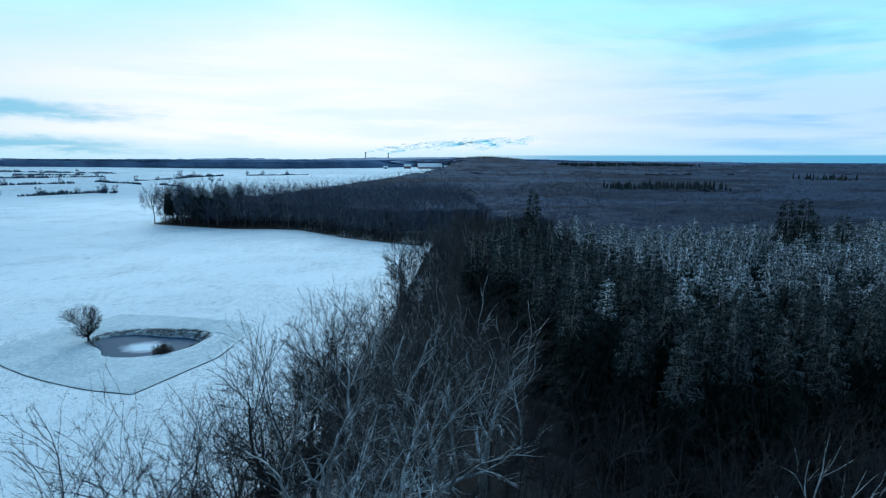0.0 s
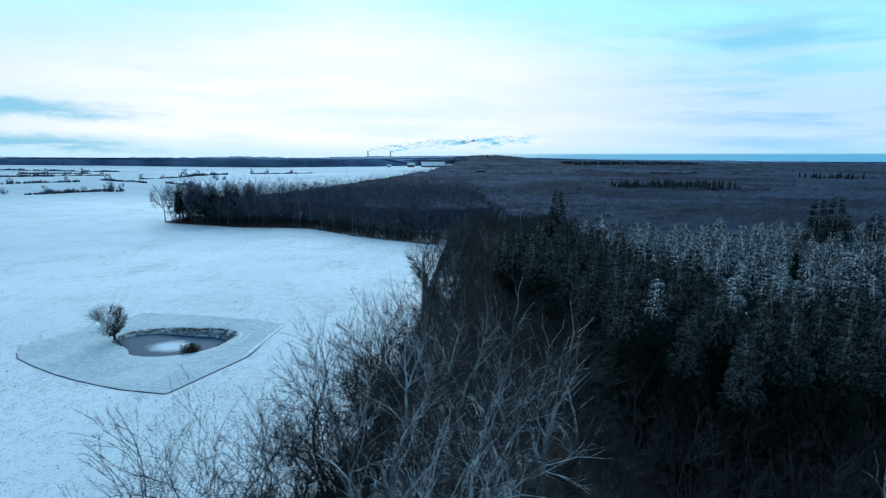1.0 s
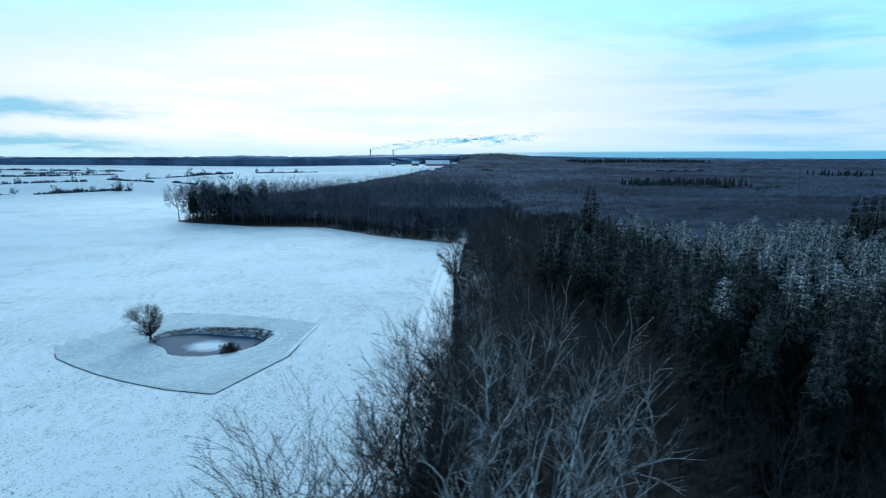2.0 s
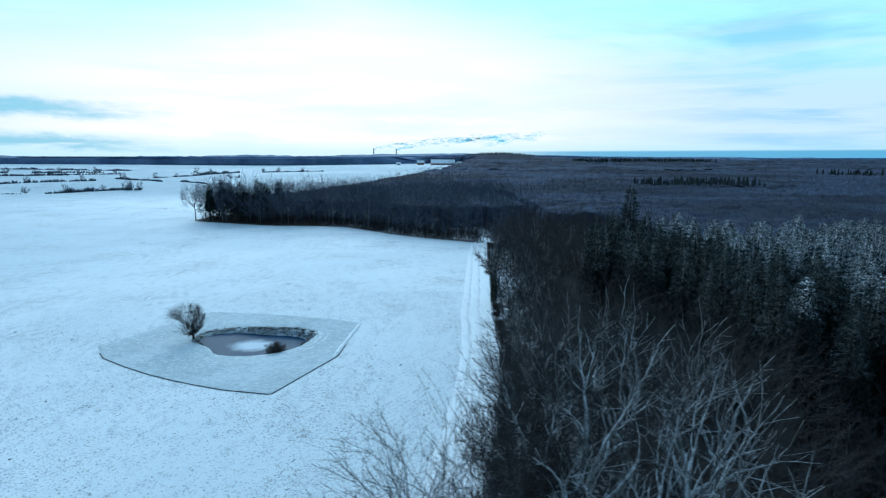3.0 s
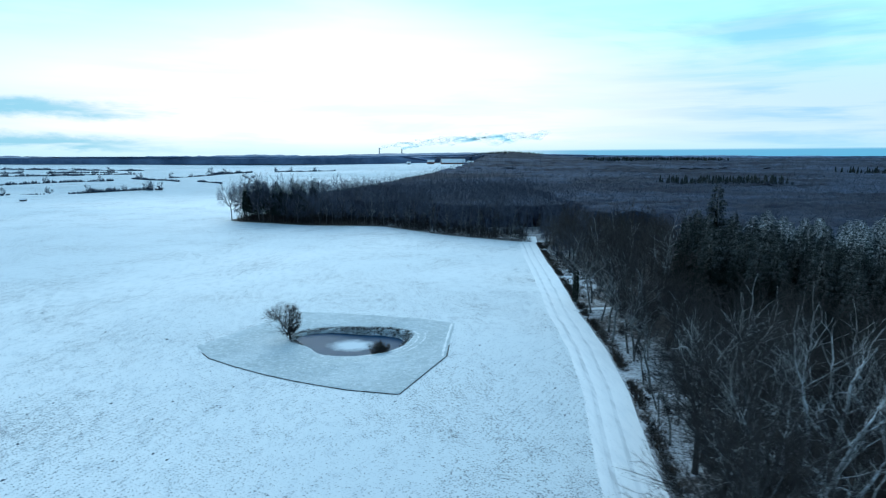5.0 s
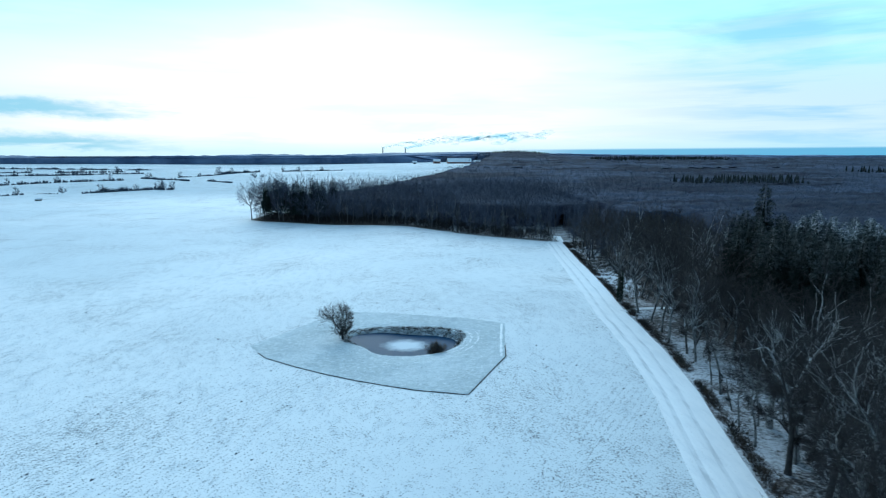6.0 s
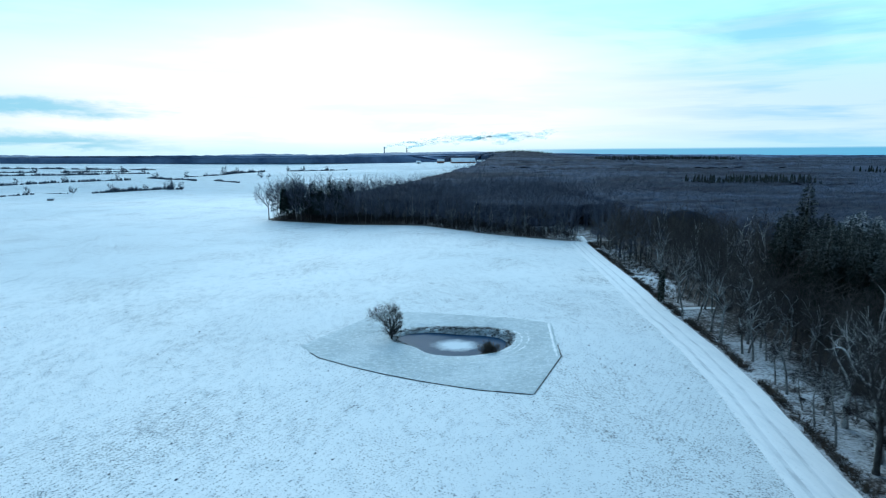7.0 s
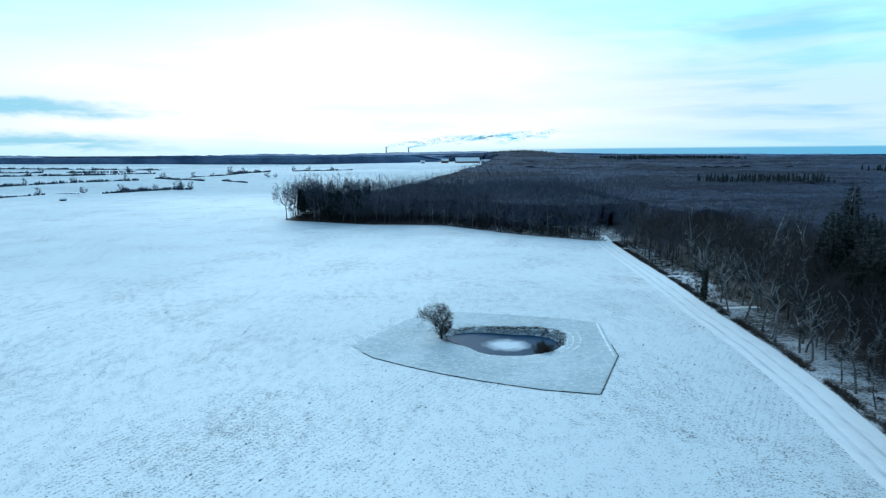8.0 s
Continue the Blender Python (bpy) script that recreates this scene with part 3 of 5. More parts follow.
def shoots(rng, start, way, length, r0, k, wander, lift, r_end=0.25):
    """Curved shoots from start points: (n, k, 3) points and (n, k) radii."""
    n = len(start)
    pts = np.zeros((n, k, 3))
    pts[:, 0] = start
    d = unit(way)
    step = (length / (k - 1))[:, None]
    for i in range(1, k):
        d = unit(d + rng.normal(0, wander, (n, 3)) + np.array([0, 0, lift]))
        pts[:, i] = pts[:, i - 1] + d * step
    rad = r0[:, None] * np.linspace(1.0, r_end, k)[None, :]
    return pts, rad


def offshoots(rng, pts, rad, count, lo, hi, spread, up, scale, sweep):
    """Starts, directions, lengths and radii of children along parent shoots."""
    n, k, _ = pts.shape
    s = (lo + (hi - lo) * (np.arange(count) + rng.random((n, count))) / count)
    x = s * (k - 1)
    i = np.clip(x.astype(int), 0, k - 2)
    f = (x - i)[..., None]
    row = np.arange(n)[:, None]
    start = pts[row, i] * (1 - f) + pts[row, i + 1] * f
    tan = unit(pts[row, i + 1] - pts[row, i])
    turn = rng.normal(0, 1, (n, count, 3))
    turn = unit(turn - tan * np.sum(turn * tan, -1, keepdims=True))
    way = unit(tan + turn * spread + np.array([sweep[0], sweep[1], up]))
    length = np.linalg.norm(pts[:, -1] - pts[:, 0], axis=1)[:, None] * scale * (1.15 - 0.6 * s) * rng.uniform(0.7, 1.25, (n, count))
    r = (rad[row, i] * (1 - f[..., 0]) + rad[row, i + 1] * f[..., 0])
    return start.reshape(-1, 3), way.reshape(-1, 3), length.ravel(), r.ravel()


def forked_tree(seed, height, fork, spread, girth, gens, twig_r, twigs, limbs=5, bark_gens=4, lean=(0.0, 0.0), open_angle=0.75, side=0.70, more=1.4,
                bend=0.10, rise=0.0, twig=(0.4, 0.9), tip=0.009, ratio=0.80, crook=0.03, fuzz=0.40, low=0.75, skirt=0.75):
    """A leafless tree that forks generation by generation: the trunk, a list of limbs, and the fine crown.
    bark_gens: how many generations belong to the limbs; the rest is crown. more: side branches a fork. Every shoot reaches for the outline
    of the crown, an egg of the given spread whose foot hangs to skirt times the fork's height."""
    q = np.random.default_rng(seed)
    heart = np.array([lean[0], lean[1], fork + (height - fork) * 0.45])

    def room(p, d):
        """Way left to the crown's outline."""
        tall = np.where(d[:, 2:3] > 0, height - heart[2], heart[2] - fork * skirt)
        size = np.concatenate([np.full((len(p), 2), spread), tall], 1) * (1 + 0.10 * np.sin(3 * np.arctan2(d[:, 1:2], d[:, :1]) + seed))
        a, b = (p - heart) / size, d / size
        aa, ab, c = np.sum(b * b, 1), np.sum(a * b, 1), np.sum(a * a, 1) - 1.0
        return np.clip((-ab + np.sqrt(np.maximum(ab * ab - aa * c, 0.0))) / aa, 0.03 * height, 0.75 * height)

    def share(g):
        """The part of the way left that generation g takes."""
        return 1.0 / sum(ratio ** k for k in range(gens - g))

    tp, tr = shoots(q, np.array([[0, 0, -0.3]]), np.array([[0.0, 0.0, 1.0]]), np.array([fork + 0.3]), np.array([girth]), 7, crook, 0.10, 0.72)
    tr[:, 0] *= 1.35
    # first limbs: a leader, and others set round the top of the trunk
    az = np.arange(limbs) * 2.39996 + q.uniform(0, 6.283)
    el = open_angle * q.uniform(0.75, 1.2, limbs)
    el[0] = 0.12
    d = np.stack([np.cos(az) * np.sin(el), np.sin(az) * np.sin(el), np.cos(el)], 1)
    u = np.concatenate([[1.0], q.uniform(low, 1.0, limbs - 1)]) * 5.99
    i = u.astype(int)
    f = (u - i)[:, None]
    p = tp[0, i] * (1 - f) + tp[0, i + 1] * f
    length = room(p, d) * share(0) * q.uniform(0.85, 1.15, limbs)
    size = np.ones(limbs)
    own = np.arange(limbs)
    rho = (tip / (girth * 0.55)) ** (1.0 / gens)
    runs = []
    for g in range(gens):
        k = 5 if g < 3 else 3
        r0 = girth * 0.55 * rho ** g * size
        pts, rad = shoots(q, p, d, length, r0, k, bend, rise, max(rho, 0.55))
        runs.append((g, pts, rad, own))
        if g == gens - 1:
            break
        end = unit(pts[:, -1] - pts[:, -2])
        # the shoot goes on, and side shoots leave it
        count = 1 + (q.random(len(p)) < more - 1.0).astype(int)
        idx = np.repeat(np.arange(len(p)), count)
        t = q.uniform(0.30, 0.98, len(idx)) * (k - 1) * 0.999
        i = t.astype(int)
        f = (t - i)[:, None]
        at = pts[idx, i] * (1 - f) + pts[idx, i + 1] * f
        along = unit(pts[idx, i + 1] - pts[idx, i])
        turn = q.normal(0, 1, (len(idx), 3)) + 0.6 * unit(at - np.array([0, 0, fork]))
        turn = unit(turn - along * np.sum(turn * along, 1, keepdims=True))
        angle = side * q.uniform(0.75, 1.25, len(idx))[:, None]
        d_side = along * np.cos(angle) + turn * np.sin(angle)
        d_on = unit(end + q.normal(0, 0.15, end.shape))
        p = np.concatenate([pts[:, -1], at])
        d = np.concatenate([d_on, d_side])
        length = np.minimum(room(p, d) * share(g + 1), np.concatenate([length, length[idx]]) * 1.15) * q.uniform(0.82, 1.12, len(p))
        size = np.concatenate([size, size[idx] * 0.82])
        own = np.concatenate([own, own[idx]])
    trunk = tubes((tp, tr), 8)
    made, crown = [], []
    for j in range(limbs):
        got = []
        for g, pts, rad, whose in runs:
            m = whose == j
            if g < bark_gens and m.any():
                got.append(tubes((pts[m], rad[m]), (7, 6, 5, 4)[min(g, 3)] if gens > 5 else (5, 4, 3)[min(g, 2)]))
        made.append(join(got))
    for g, pts, rad, whose in runs:
        if g >= bark_gens:
            crown.append(tubes((pts, rad), 3))
        if g >= gens - 3:
            n = len(pts)
            c = twigs if g >= gens - 2 else max(1, twigs // 2)
            idx = np.repeat(np.arange(n), c)
            t = q.uniform(0.1, 1.0, len(idx)) * 1.999
            i = t.astype(int)
            f = (t - i)[:, None]
            k = pts.shape[1]
            i = np.minimum(i, k - 2)
            xs = pts
            at = xs[idx, i] * (1 - f) + xs[idx, i + 1] * f
            way = unit(unit(xs[idx, i + 1] - xs[idx, i]) + q.normal(0, fuzz, at.shape) + np.array([0, 0, 0.08]))
            crown.append(spikes(at, at + way * q.uniform(twig[0], twig[1], (len(idx), 1)), np.full(len(idx), twig_r)))
    return trunk, made, join(crown)


def tree_thing(name, label, category, group, arrays, bark_mat, twig_mat):
    """A tree standing at the origin, to be copied: trunk, limbs (each by itself where seen near) and the fine crown."""
    trunk, limbs, twigs = arrays
    ob = thing(name, label, category, group)
    part("trunk", mesh_of("trunk", *trunk, bark_mat, smooth=True), ob)
    for limb in limbs:
        part("limb", mesh_of("limb", *limb, bark_mat, smooth=True), ob)
    part("crown", mesh_of("crown", *twigs, twig_mat), ob)
    return ob


def spruce_arrays(seed, height, width, whorls, boughs, bare=0.22):
    """A spruce: trunk, and whorls of drooping boughs, each a narrow ridge with sprays that hang from both its sides."""
    q = np.random.default_rng(seed)
    p, r = shoots(q, np.array([[0, 0, -0.2]]), np.array([[0, 0, 1.0]]), np.array([height + 0.2]), np.array([height * 0.011 + 0.04]), 6, 0.004, 0.1, 0.05)
    trunk = tubes((p, r), 6)
    n = whorls * boughs
    f = (np.arange(n) / n) ** 0.90 + q.normal(0, 0.012, n)
    f = np.clip(f, 0, 0.995)
    az = np.arange(n) * 2.39996 + q.normal(0, 0.25, n)
    z0 = height * (bare + (1 - bare) * f) - 0.1
    reach = width * np.clip(1.02 - f, 0.02, 1) ** 0.54 * q.uniform(0.72, 1.18, n) + 0.12
    droop = (0.62 - 0.80 * f) * q.uniform(0.6, 1.4, n)
    out = np.stack([np.cos(az), np.sin(az), 0 * az], 1)
    side = np.stack([-np.sin(az), np.cos(az), 0 * az], 1)
    up = np.array([0, 0, 1.0])
    foot = np.stack([0 * az, 0 * az, z0], 1)

    def spine(u):
        u = np.reshape(u, (-1, 1))
        d = np.reshape(droop, (-1, 1))
        return foot + (out * u - up * d * (u * 1.25 - 0.45 * u * u)) * reach[:, None]

    vs, fs, base = [], [], 0

    def tri(a, b, c):
        nonlocal base
        vs.append(np.stack([a, b, c], 1).reshape(-1, 3))
        fs.append(np.arange(3 * n).reshape(-1, 3) + base)
        base += 3 * n

    # the ridge of the bough: two long facets in three steps
    wide = 0.045 * reach + 0.055
    for u0, u1 in ((0.12, 0.48), (0.42, 0.76), (0.70, 1.04)):
        a, b = spine(np.full(n, u0)), spine(np.full(n, u1) * q.uniform(0.96, 1.04, n))
        w = (wide * (1.25 - u0) * q.uniform(0.7, 1.3, n))[:, None]
        tri(a + side * w - up * w * 0.35, a - side * w - up * w * 0.35, b)
    # hanging sprays along both sides
    for u in (0.26, 0.40, 0.54, 0.68, 0.82):
        for s in (-1, 1):
            u0 = u + q.uniform(-0.06, 0.06, n)
            a = spine(u0)
            b = spine(u0 + 0.11)
            long = reach * (0.42 - 0.22 * u) * q.uniform(0.6, 1.25, n) + 0.12
            tip = a + (side * s * 0.78 + out * q.uniform(0.30, 0.75, (n, 1)) - up * q.uniform(0.55, 1.25, (n, 1))) * long[:, None]
            tri(a, b, tip)
    # the dark inner part of the crown
    ring = np.arange(7) * 2 * math.pi / 7
    core = np.array([(math.cos(t) * width * 0.40, math.sin(t) * width * 0.40, height * bare) for t in ring] + [(0, 0, height * 0.9)])
    core_f = np.array([(j, (j + 1) % 7, 7) for j in range(7)])
    return trunk, join([(np.concatenate(vs), np.concatenate(fs)), (core, core_f)])


def spruce_thing(label, group, arrays, mat):
    ob = thing("spruce_tree", label, "spruce", group)
    part("trunk", mesh_of("trunk", *arrays[0], BARK_DARK, smooth=True), ob)
    part("crown", mesh_of("crown", *arrays[1], mat), ob)
    return ob


def plant(model, x, y, rng, scale=(0.9, 1.1), turn=None):
    """A copy of a model tree, standing on the land."""
    s = rng.uniform(*scale)
    t = rng.uniform(0, 360) if turn is None else turn
    m = pose(x, y, ground_z(x, y) - 0.05, 0, 0, t) @ Matrix.Diagonal((s * rng.uniform(0.92, 1.08), s * rng.uniform(0.92, 1.08), s, 1))
    ob = copy_thing(model, Matrix.Identity(4))
    ob.matrix_basis = m
    return ob


def retire(*models):
    """Takes away the model trees after they were copied."""
    for model in models:
        for o in (*model.children_recursive, model):
            bpy.data.objects.remove(o)


def scatter(rng, x0, x1, y0, y1, gap, keep, most=100000):
    """Jittered points at about the given spacing for which keep(x, y) holds."""
    out = []
    for y in np.arange(y0, y1, gap):
        for x in np.arange(x0, x1, gap):
            px, py = x + rng.uniform(-0.45, 0.45) * gap, y + rng.uniform(-0.45, 0.45) * gap
            if keep(px, py):
                out.append((px, py))
    return out[:most]


# ---------------------------------------------------------------- trees of the near margin
rng = np.random.default_rng(42)
margin_trees = [tree_thing("broadleaf_tree", "tall leafless broadleaf tree with a broad dark twiggy crown", "tree", "trees at the field edge",
                           forked_tree(100 + k, 22.0, 5.5, 7.4, 0.36, 7, 0.0110, 6, limbs=8, bark_gens=4, lean=(-1.6, 0.0), open_angle=0.95, side=0.72, bend=0.13, tip=0.0125, low=0.5, more=1.25, skirt=0.9), BARK_DARK, TWIG) for k in range(3)]
narrow_trees = [tree_thing("broadleaf_tree", "tall leafless broadleaf tree with a narrow dark twiggy crown", "tree", "trees at the field edge",
                           forked_tree(120 + k, 22.5, 6.5, 4.7, 0.32, 7, 0.0105, 6, limbs=6, bark_gens=4, lean=(-0.3, 0.0), open_angle=0.70, side=0.68, bend=0.13, tip=0.0125, low=0.6, more=1.25, skirt=0.9), BARK_DARK, TWIG) for k in range(2)]
beeches = [tree_thing("beech_tree", "leafless pale-barked beech with snow lying on its limbs", "tree", "beeches of the near wood",
                      forked_tree(200 + k, 22.0, 6.0, 7.0, 0.46, 7, 0.0095, 4, limbs=6, bark_gens=5, lean=(3.0, -0.5), open_angle=0.85, side=0.60, bend=0.12, twig=(0.5, 1.2), tip=0.0075, fuzz=0.32, more=1.25), BARK_PALE, TWIG_BEECH) for k in range(3)]
tall_beeches = [tree_thing("beech_tree", "leafless pale-barked beech with steep forking limbs", "tree", "beeches of the near wood",
                           forked_tree(230 + k, 22.5, 7.5, 4.9, 0.44, 7, 0.0090, 4, limbs=4, bark_gens=5, lean=(0.4, 0), open_angle=0.55, side=0.66, bend=0.16, twig=(0.5, 1.2), tip=0.0075, crook=0.06, fuzz=0.34, more=1.3), BARK_PALE, TWIG_BEECH) for k in range(3)]
poles = [tree_thing("slender_tree", "slender dark leafless tree crowded in the wood", "tree", "slender trees of the wood",
                    forked_tree(300 + k, 19.0, 7.5, 3.4, 0.15, 5, 0.014, 3, limbs=4, bark_gens=2, more=1.25, open_angle=0.6, twig=(0.6, 1.4), tip=0.012, ratio=0.82), BARK_DARK, TWIG) for k in range(3)]
greys = [tree_thing("slender_tree", "slender grey-barked leafless tree at the margin of the wood", "tree", "grey trees beside the track",
                    forked_tree(400 + k, 14.5, 4.6 + 0.7 * k, 3.8, 0.17, 6, 0.011, 3, limbs=4, bark_gens=3, more=1.2, lean=(0.6 - 0.4 * k, 0), bend=0.16, crook=0.09, twig=(0.5, 1.1), tip=0.011), BIRCH, TWIG) for k in range(4)]

for x, y, s, t in ((-18.4, 32.8, 0.97, 0), (-21.6, 30.6, 0.95, -10)):
    plant(margin_trees[rng.integers(3)], x, y, rng, (s, s), t)
for x, y, s, t in ((-17.4, 38.6, 0.90, 40), (-14.4, 44.4, 1.06, 20), (-16.6, 41.6, 0.86, 120), (-12.4, 51.5, 1.02, 200), (-11.2, 58.5, 0.98, 300)):
    plant(narrow_trees[rng.integers(2)], x, y, rng, (s, s), t)
for x, y, s in ((-4.5, 31.2, 0.98), (-7.6, 35.2, 1.0), (-4.2, 38.6, 1.06), (-0.8, 44.5, 1.10), (-11.5, 39.0, 0.92), (23.0, 33, 0.84), (30.0, 30, 0.80)):
    plant(beeches[rng.integers(3)], x, y, rng, (s, s), rng.uniform(-22, 22))
for x, y, s in ((-8.9, 41.7, 1.08), (-13.6, 45.4, 0.98), (-12.4, 43.4, 0.95), (-8.0, 47.0, 1.10), (-4.0, 49.0, 1.12), (0.5, 51.0, 1.10), (-10.0, 53.0, 1.06), (-5.5, 55.5, 1.08), (-1.0, 57.0, 1.08),
                (-8.6, 61.0, 1.0), (-3.4, 63.5, 1.02), (3.6, 47.0, 1.0), (4.6, 55.0, 1.0), (1.8, 63.0, 0.98), (-7.0, 68.5, 0.95), (7.5, 50.0, 0.9), (7.0, 60.0, 0.95)):
    plant(tall_beeches[rng.integers(3)], x, y, rng, (s, s))


def in_spruces(x, y):
    left = np.interp(y, [36, 46, 66, 95, 125], [18, 16, 12, 9.5, 15])
    near = np.interp(x, [5, 14, 20, 40, 140], [64, 52, 46, 45, 40])
    far = np.interp(x, [5, 20, 30, 60, 140], [104, 126, 122, 118, 124])
    return (left < x) & (x < 140) & (near < y) & (y < far)


for x, y in scatter(rng, 0, 62, 24, 50, 3.8, lambda x, y: not in_spruces(x, y) and x > 5 and y > 27 + 0.08 * x):
    plant(poles[rng.integers(3)], x, y, rng, (0.78, 0.98))
for x, y in scatter(rng, -16, 10, 40, 68, 7.4, lambda x, y: not in_spruces(x, y) and x > edge_x(y) + 9):
    plant(poles[rng.integers(3)], x, y, rng, (0.68, 0.98))
# thin grey trees along the track
for x, y in scatter(rng, -14, 26, 62, 140, 3.7, lambda x, y: edge_x(y) + 2.2 < x < edge_x(y) + 12 and not in_spruces(x, y) and rng.random() < 0.8 and not (y > 131 and x < 6)):
    tall = 0.28 * float(smooth01(78, 100, y))
    plant(greys[rng.integers(4)], x, y, rng, (0.72 + tall, 1.08 + tall))

# the one tall tree by the track with ivy on its trunk
lone = thing("ivy_clad_tree", "tall leafless tree with a dark ivy-clad trunk beside the track", "tree")
lt = forked_tree(77, 19.0, 9.0, 5.2, 0.34, 6, 0.012, 4, limbs=6, bark_gens=4, bend=0.13, open_angle=0.9, twig=(0.5, 1.2), tip=0.010)
part("trunk", mesh_of("trunk", *lt[0], BIRCH, smooth=True), lone)
for limb in lt[1]:
    part("limb", mesh_of("limb", *limb, BIRCH, smooth=True), lone)
part("crown", mesh_of("crown", *lt[2], TWIG), lone)
q = np.random.default_rng(9)
hz, ha = q.uniform(0.1, 7.5, 900), q.uniform(0, 6.28, 900)
hr = 0.30 + q.uniform(0, 0.35, 900)
root = np.stack([np.cos(ha) * hr, np.sin(ha) * hr, hz], 1)
part("ivy", mesh_of("ivy", *spikes(root, root + q.normal(0, 0.16, (900, 3)) + np.stack([np.cos(ha), np.sin(ha), -0.5 + 0 * ha], 1) * 0.16, np.full(900, 0.10)), IVY), lone)
lone.matrix_basis = pose(-5.0, 127.5, ground_z(-5.0, 127.5))

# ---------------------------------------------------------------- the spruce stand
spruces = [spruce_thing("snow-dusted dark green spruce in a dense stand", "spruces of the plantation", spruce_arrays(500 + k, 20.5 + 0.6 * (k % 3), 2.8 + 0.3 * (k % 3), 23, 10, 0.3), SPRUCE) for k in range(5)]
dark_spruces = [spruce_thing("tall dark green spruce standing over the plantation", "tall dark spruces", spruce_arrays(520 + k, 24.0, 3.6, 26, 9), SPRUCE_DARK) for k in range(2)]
stand = {0: [], 1: []}
for x, y in scatter(rng, 0, 140, 40, 128, 3.85, lambda x, y: in_spruces(x, y) and x < 30 + 0.95 * y):
    tall = (x < 25 + rng.uniform(0, 14) and y > 60) or y < 57 + rng.uniform(0, 12)
    if y < 84 or x < 28:
        if tall:
            plant(dark_spruces[rng.integers(2)], x, y, rng, (0.78, 0.92))
        else:
            plant(spruces[rng.integers(5)], x, y, rng, (0.91, 1.02))
    else:
        stand[0].append((x, y, rng.uniform(0.91, 1.02), rng.uniform(0, 6.28), int(rng.integers(5))))
for x, y, s in ((24.0, 123.5, 1.13), (66.8, 101, 1.12), (70.3, 101, 1.13), (72.9, 102, 1.0), (76.0, 98.5, 1.02), (7.5, 94, 0.9), (10.0, 97, 0.87), (98, 92, 1.05)):
    plant(dark_spruces[0], x, y, rng, (s, s))


def spruce_stand(places):
    """The far part of the plantation, joined."""
    models = [spruce_arrays(540 + k, 20.5 + 0.6 * (k % 3), 2.8 + 0.3 * (k % 3), 16, 9, 0.45) for k in range(5)]
    wood, green = [], []
    for x, y, s, t, k in places:
        c, d = math.cos(t) * s, math.sin(t) * s
        m = np.array([[c, -d, 0], [d, c, 0], [0, 0, s]])
        at = np.array([x, y, ground_z(x, y)])
        wood.append((models[k][0][0] @ m.T + at, models[k][0][1]))
        green.append((models[k][1][0] @ m.T + at, models[k][1][1]))
    ob = thing("spruce_stand", "dense snow-dusted spruces at the back of the plantation", "spruces")
    tagged(ob, kind="stuff")
    part("trunk", mesh_of("trunk", *join(wood), BARK_DARK), ob)
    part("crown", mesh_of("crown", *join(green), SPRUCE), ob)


spruce_stand(stand[0])

# ---------------------------------------------------------------- the wood behind
mids = [tree_thing("broadleaf_tree", "bare brown-crowned broadleaf tree in the wood", "tree", "trees of the wood",
                   forked_tree(600 + k, 20.5, 6.5, 4.9, 0.19, 5, 0.021, 4, limbs=5, bark_gens=2, more=1.15, twig=(0.7, 1.5), tip=0.015, fuzz=0.35), BARK_DARK, TWIG_BEECH) for k in range(4)]
pale_mids = [tree_thing("broadleaf_tree", "bare pale-limbed broadleaf tree in the wood", "tree", "trees of the wood",
                        forked_tree(620 + k, 20.5, 6.5, 5.6, 0.24, 5, 0.018, 4, limbs=6, bark_gens=3, more=1.3, bend=0.13, twig=(0.7, 1.5), tip=0.014, fuzz=0.35), BARK_PALE, TWIG_BEECH) for k in range(2)]
edge_mids = [tree_thing("broadleaf_tree", "bare dark broadleaf tree along the far edge of the field", "tree", "trees of the far edge",
                        forked_tree(640 + k, 20.5, 4.0 + 1.5 * k, 4.2 + 0.5 * k, 0.16, 5, 0.030, 3, limbs=5, bark_gens=2, more=1.12, twig=(0.9, 2.0), tip=0.02, fuzz=0.35), BIRCH if k == 1 else BARK_DARK, TWIG_MID) for k in range(3)]
edge_oaks = [tree_thing("broadleaf_tree", "tall round-crowned bare tree at the corner of the far wood", "tree", "trees of the far edge",
                        forked_tree(660 + k, 21.0, 6.5, 6.6, 0.26, 6, 0.026, 4, limbs=5, bark_gens=3, more=1.3, open_angle=0.85, skirt=0.6, twig=(0.6, 1.3), tip=0.018), BARK_DARK, TWIG_MID) for k in range(2)]


def behind(x, y):
    return edge_x(y) + 11 < x < 95 + 0.2 * y and not in_spruces(x, y)


for x, y in scatter(rng, -10, 60, 66, 224, 6.4, lambda x, y: behind(x, y) and x < edge_x(y) + 46 and not (131 < y < 168 and x < 8)):
    plant((pale_mids if rng.random() < 0.14 else mids)[rng.integers(2)], x, y, rng, (0.84, 1.06))

for x, y in scatter(rng, -12, 22, 170, 223, 4.6, lambda x, y: edge_x(y) + 3.0 < x < edge_x(y) + 13):
    plant((mids if rng.random() < 0.6 else edge_mids)[rng.integers(2)], x, y, rng, (0.72, 1.0))


def far_face(x, y):
    """The first rows of the far block, along the field."""
    return x > edge_x(y) + 1.5 and edge_x(y - 14) > x - 2 and y < 336


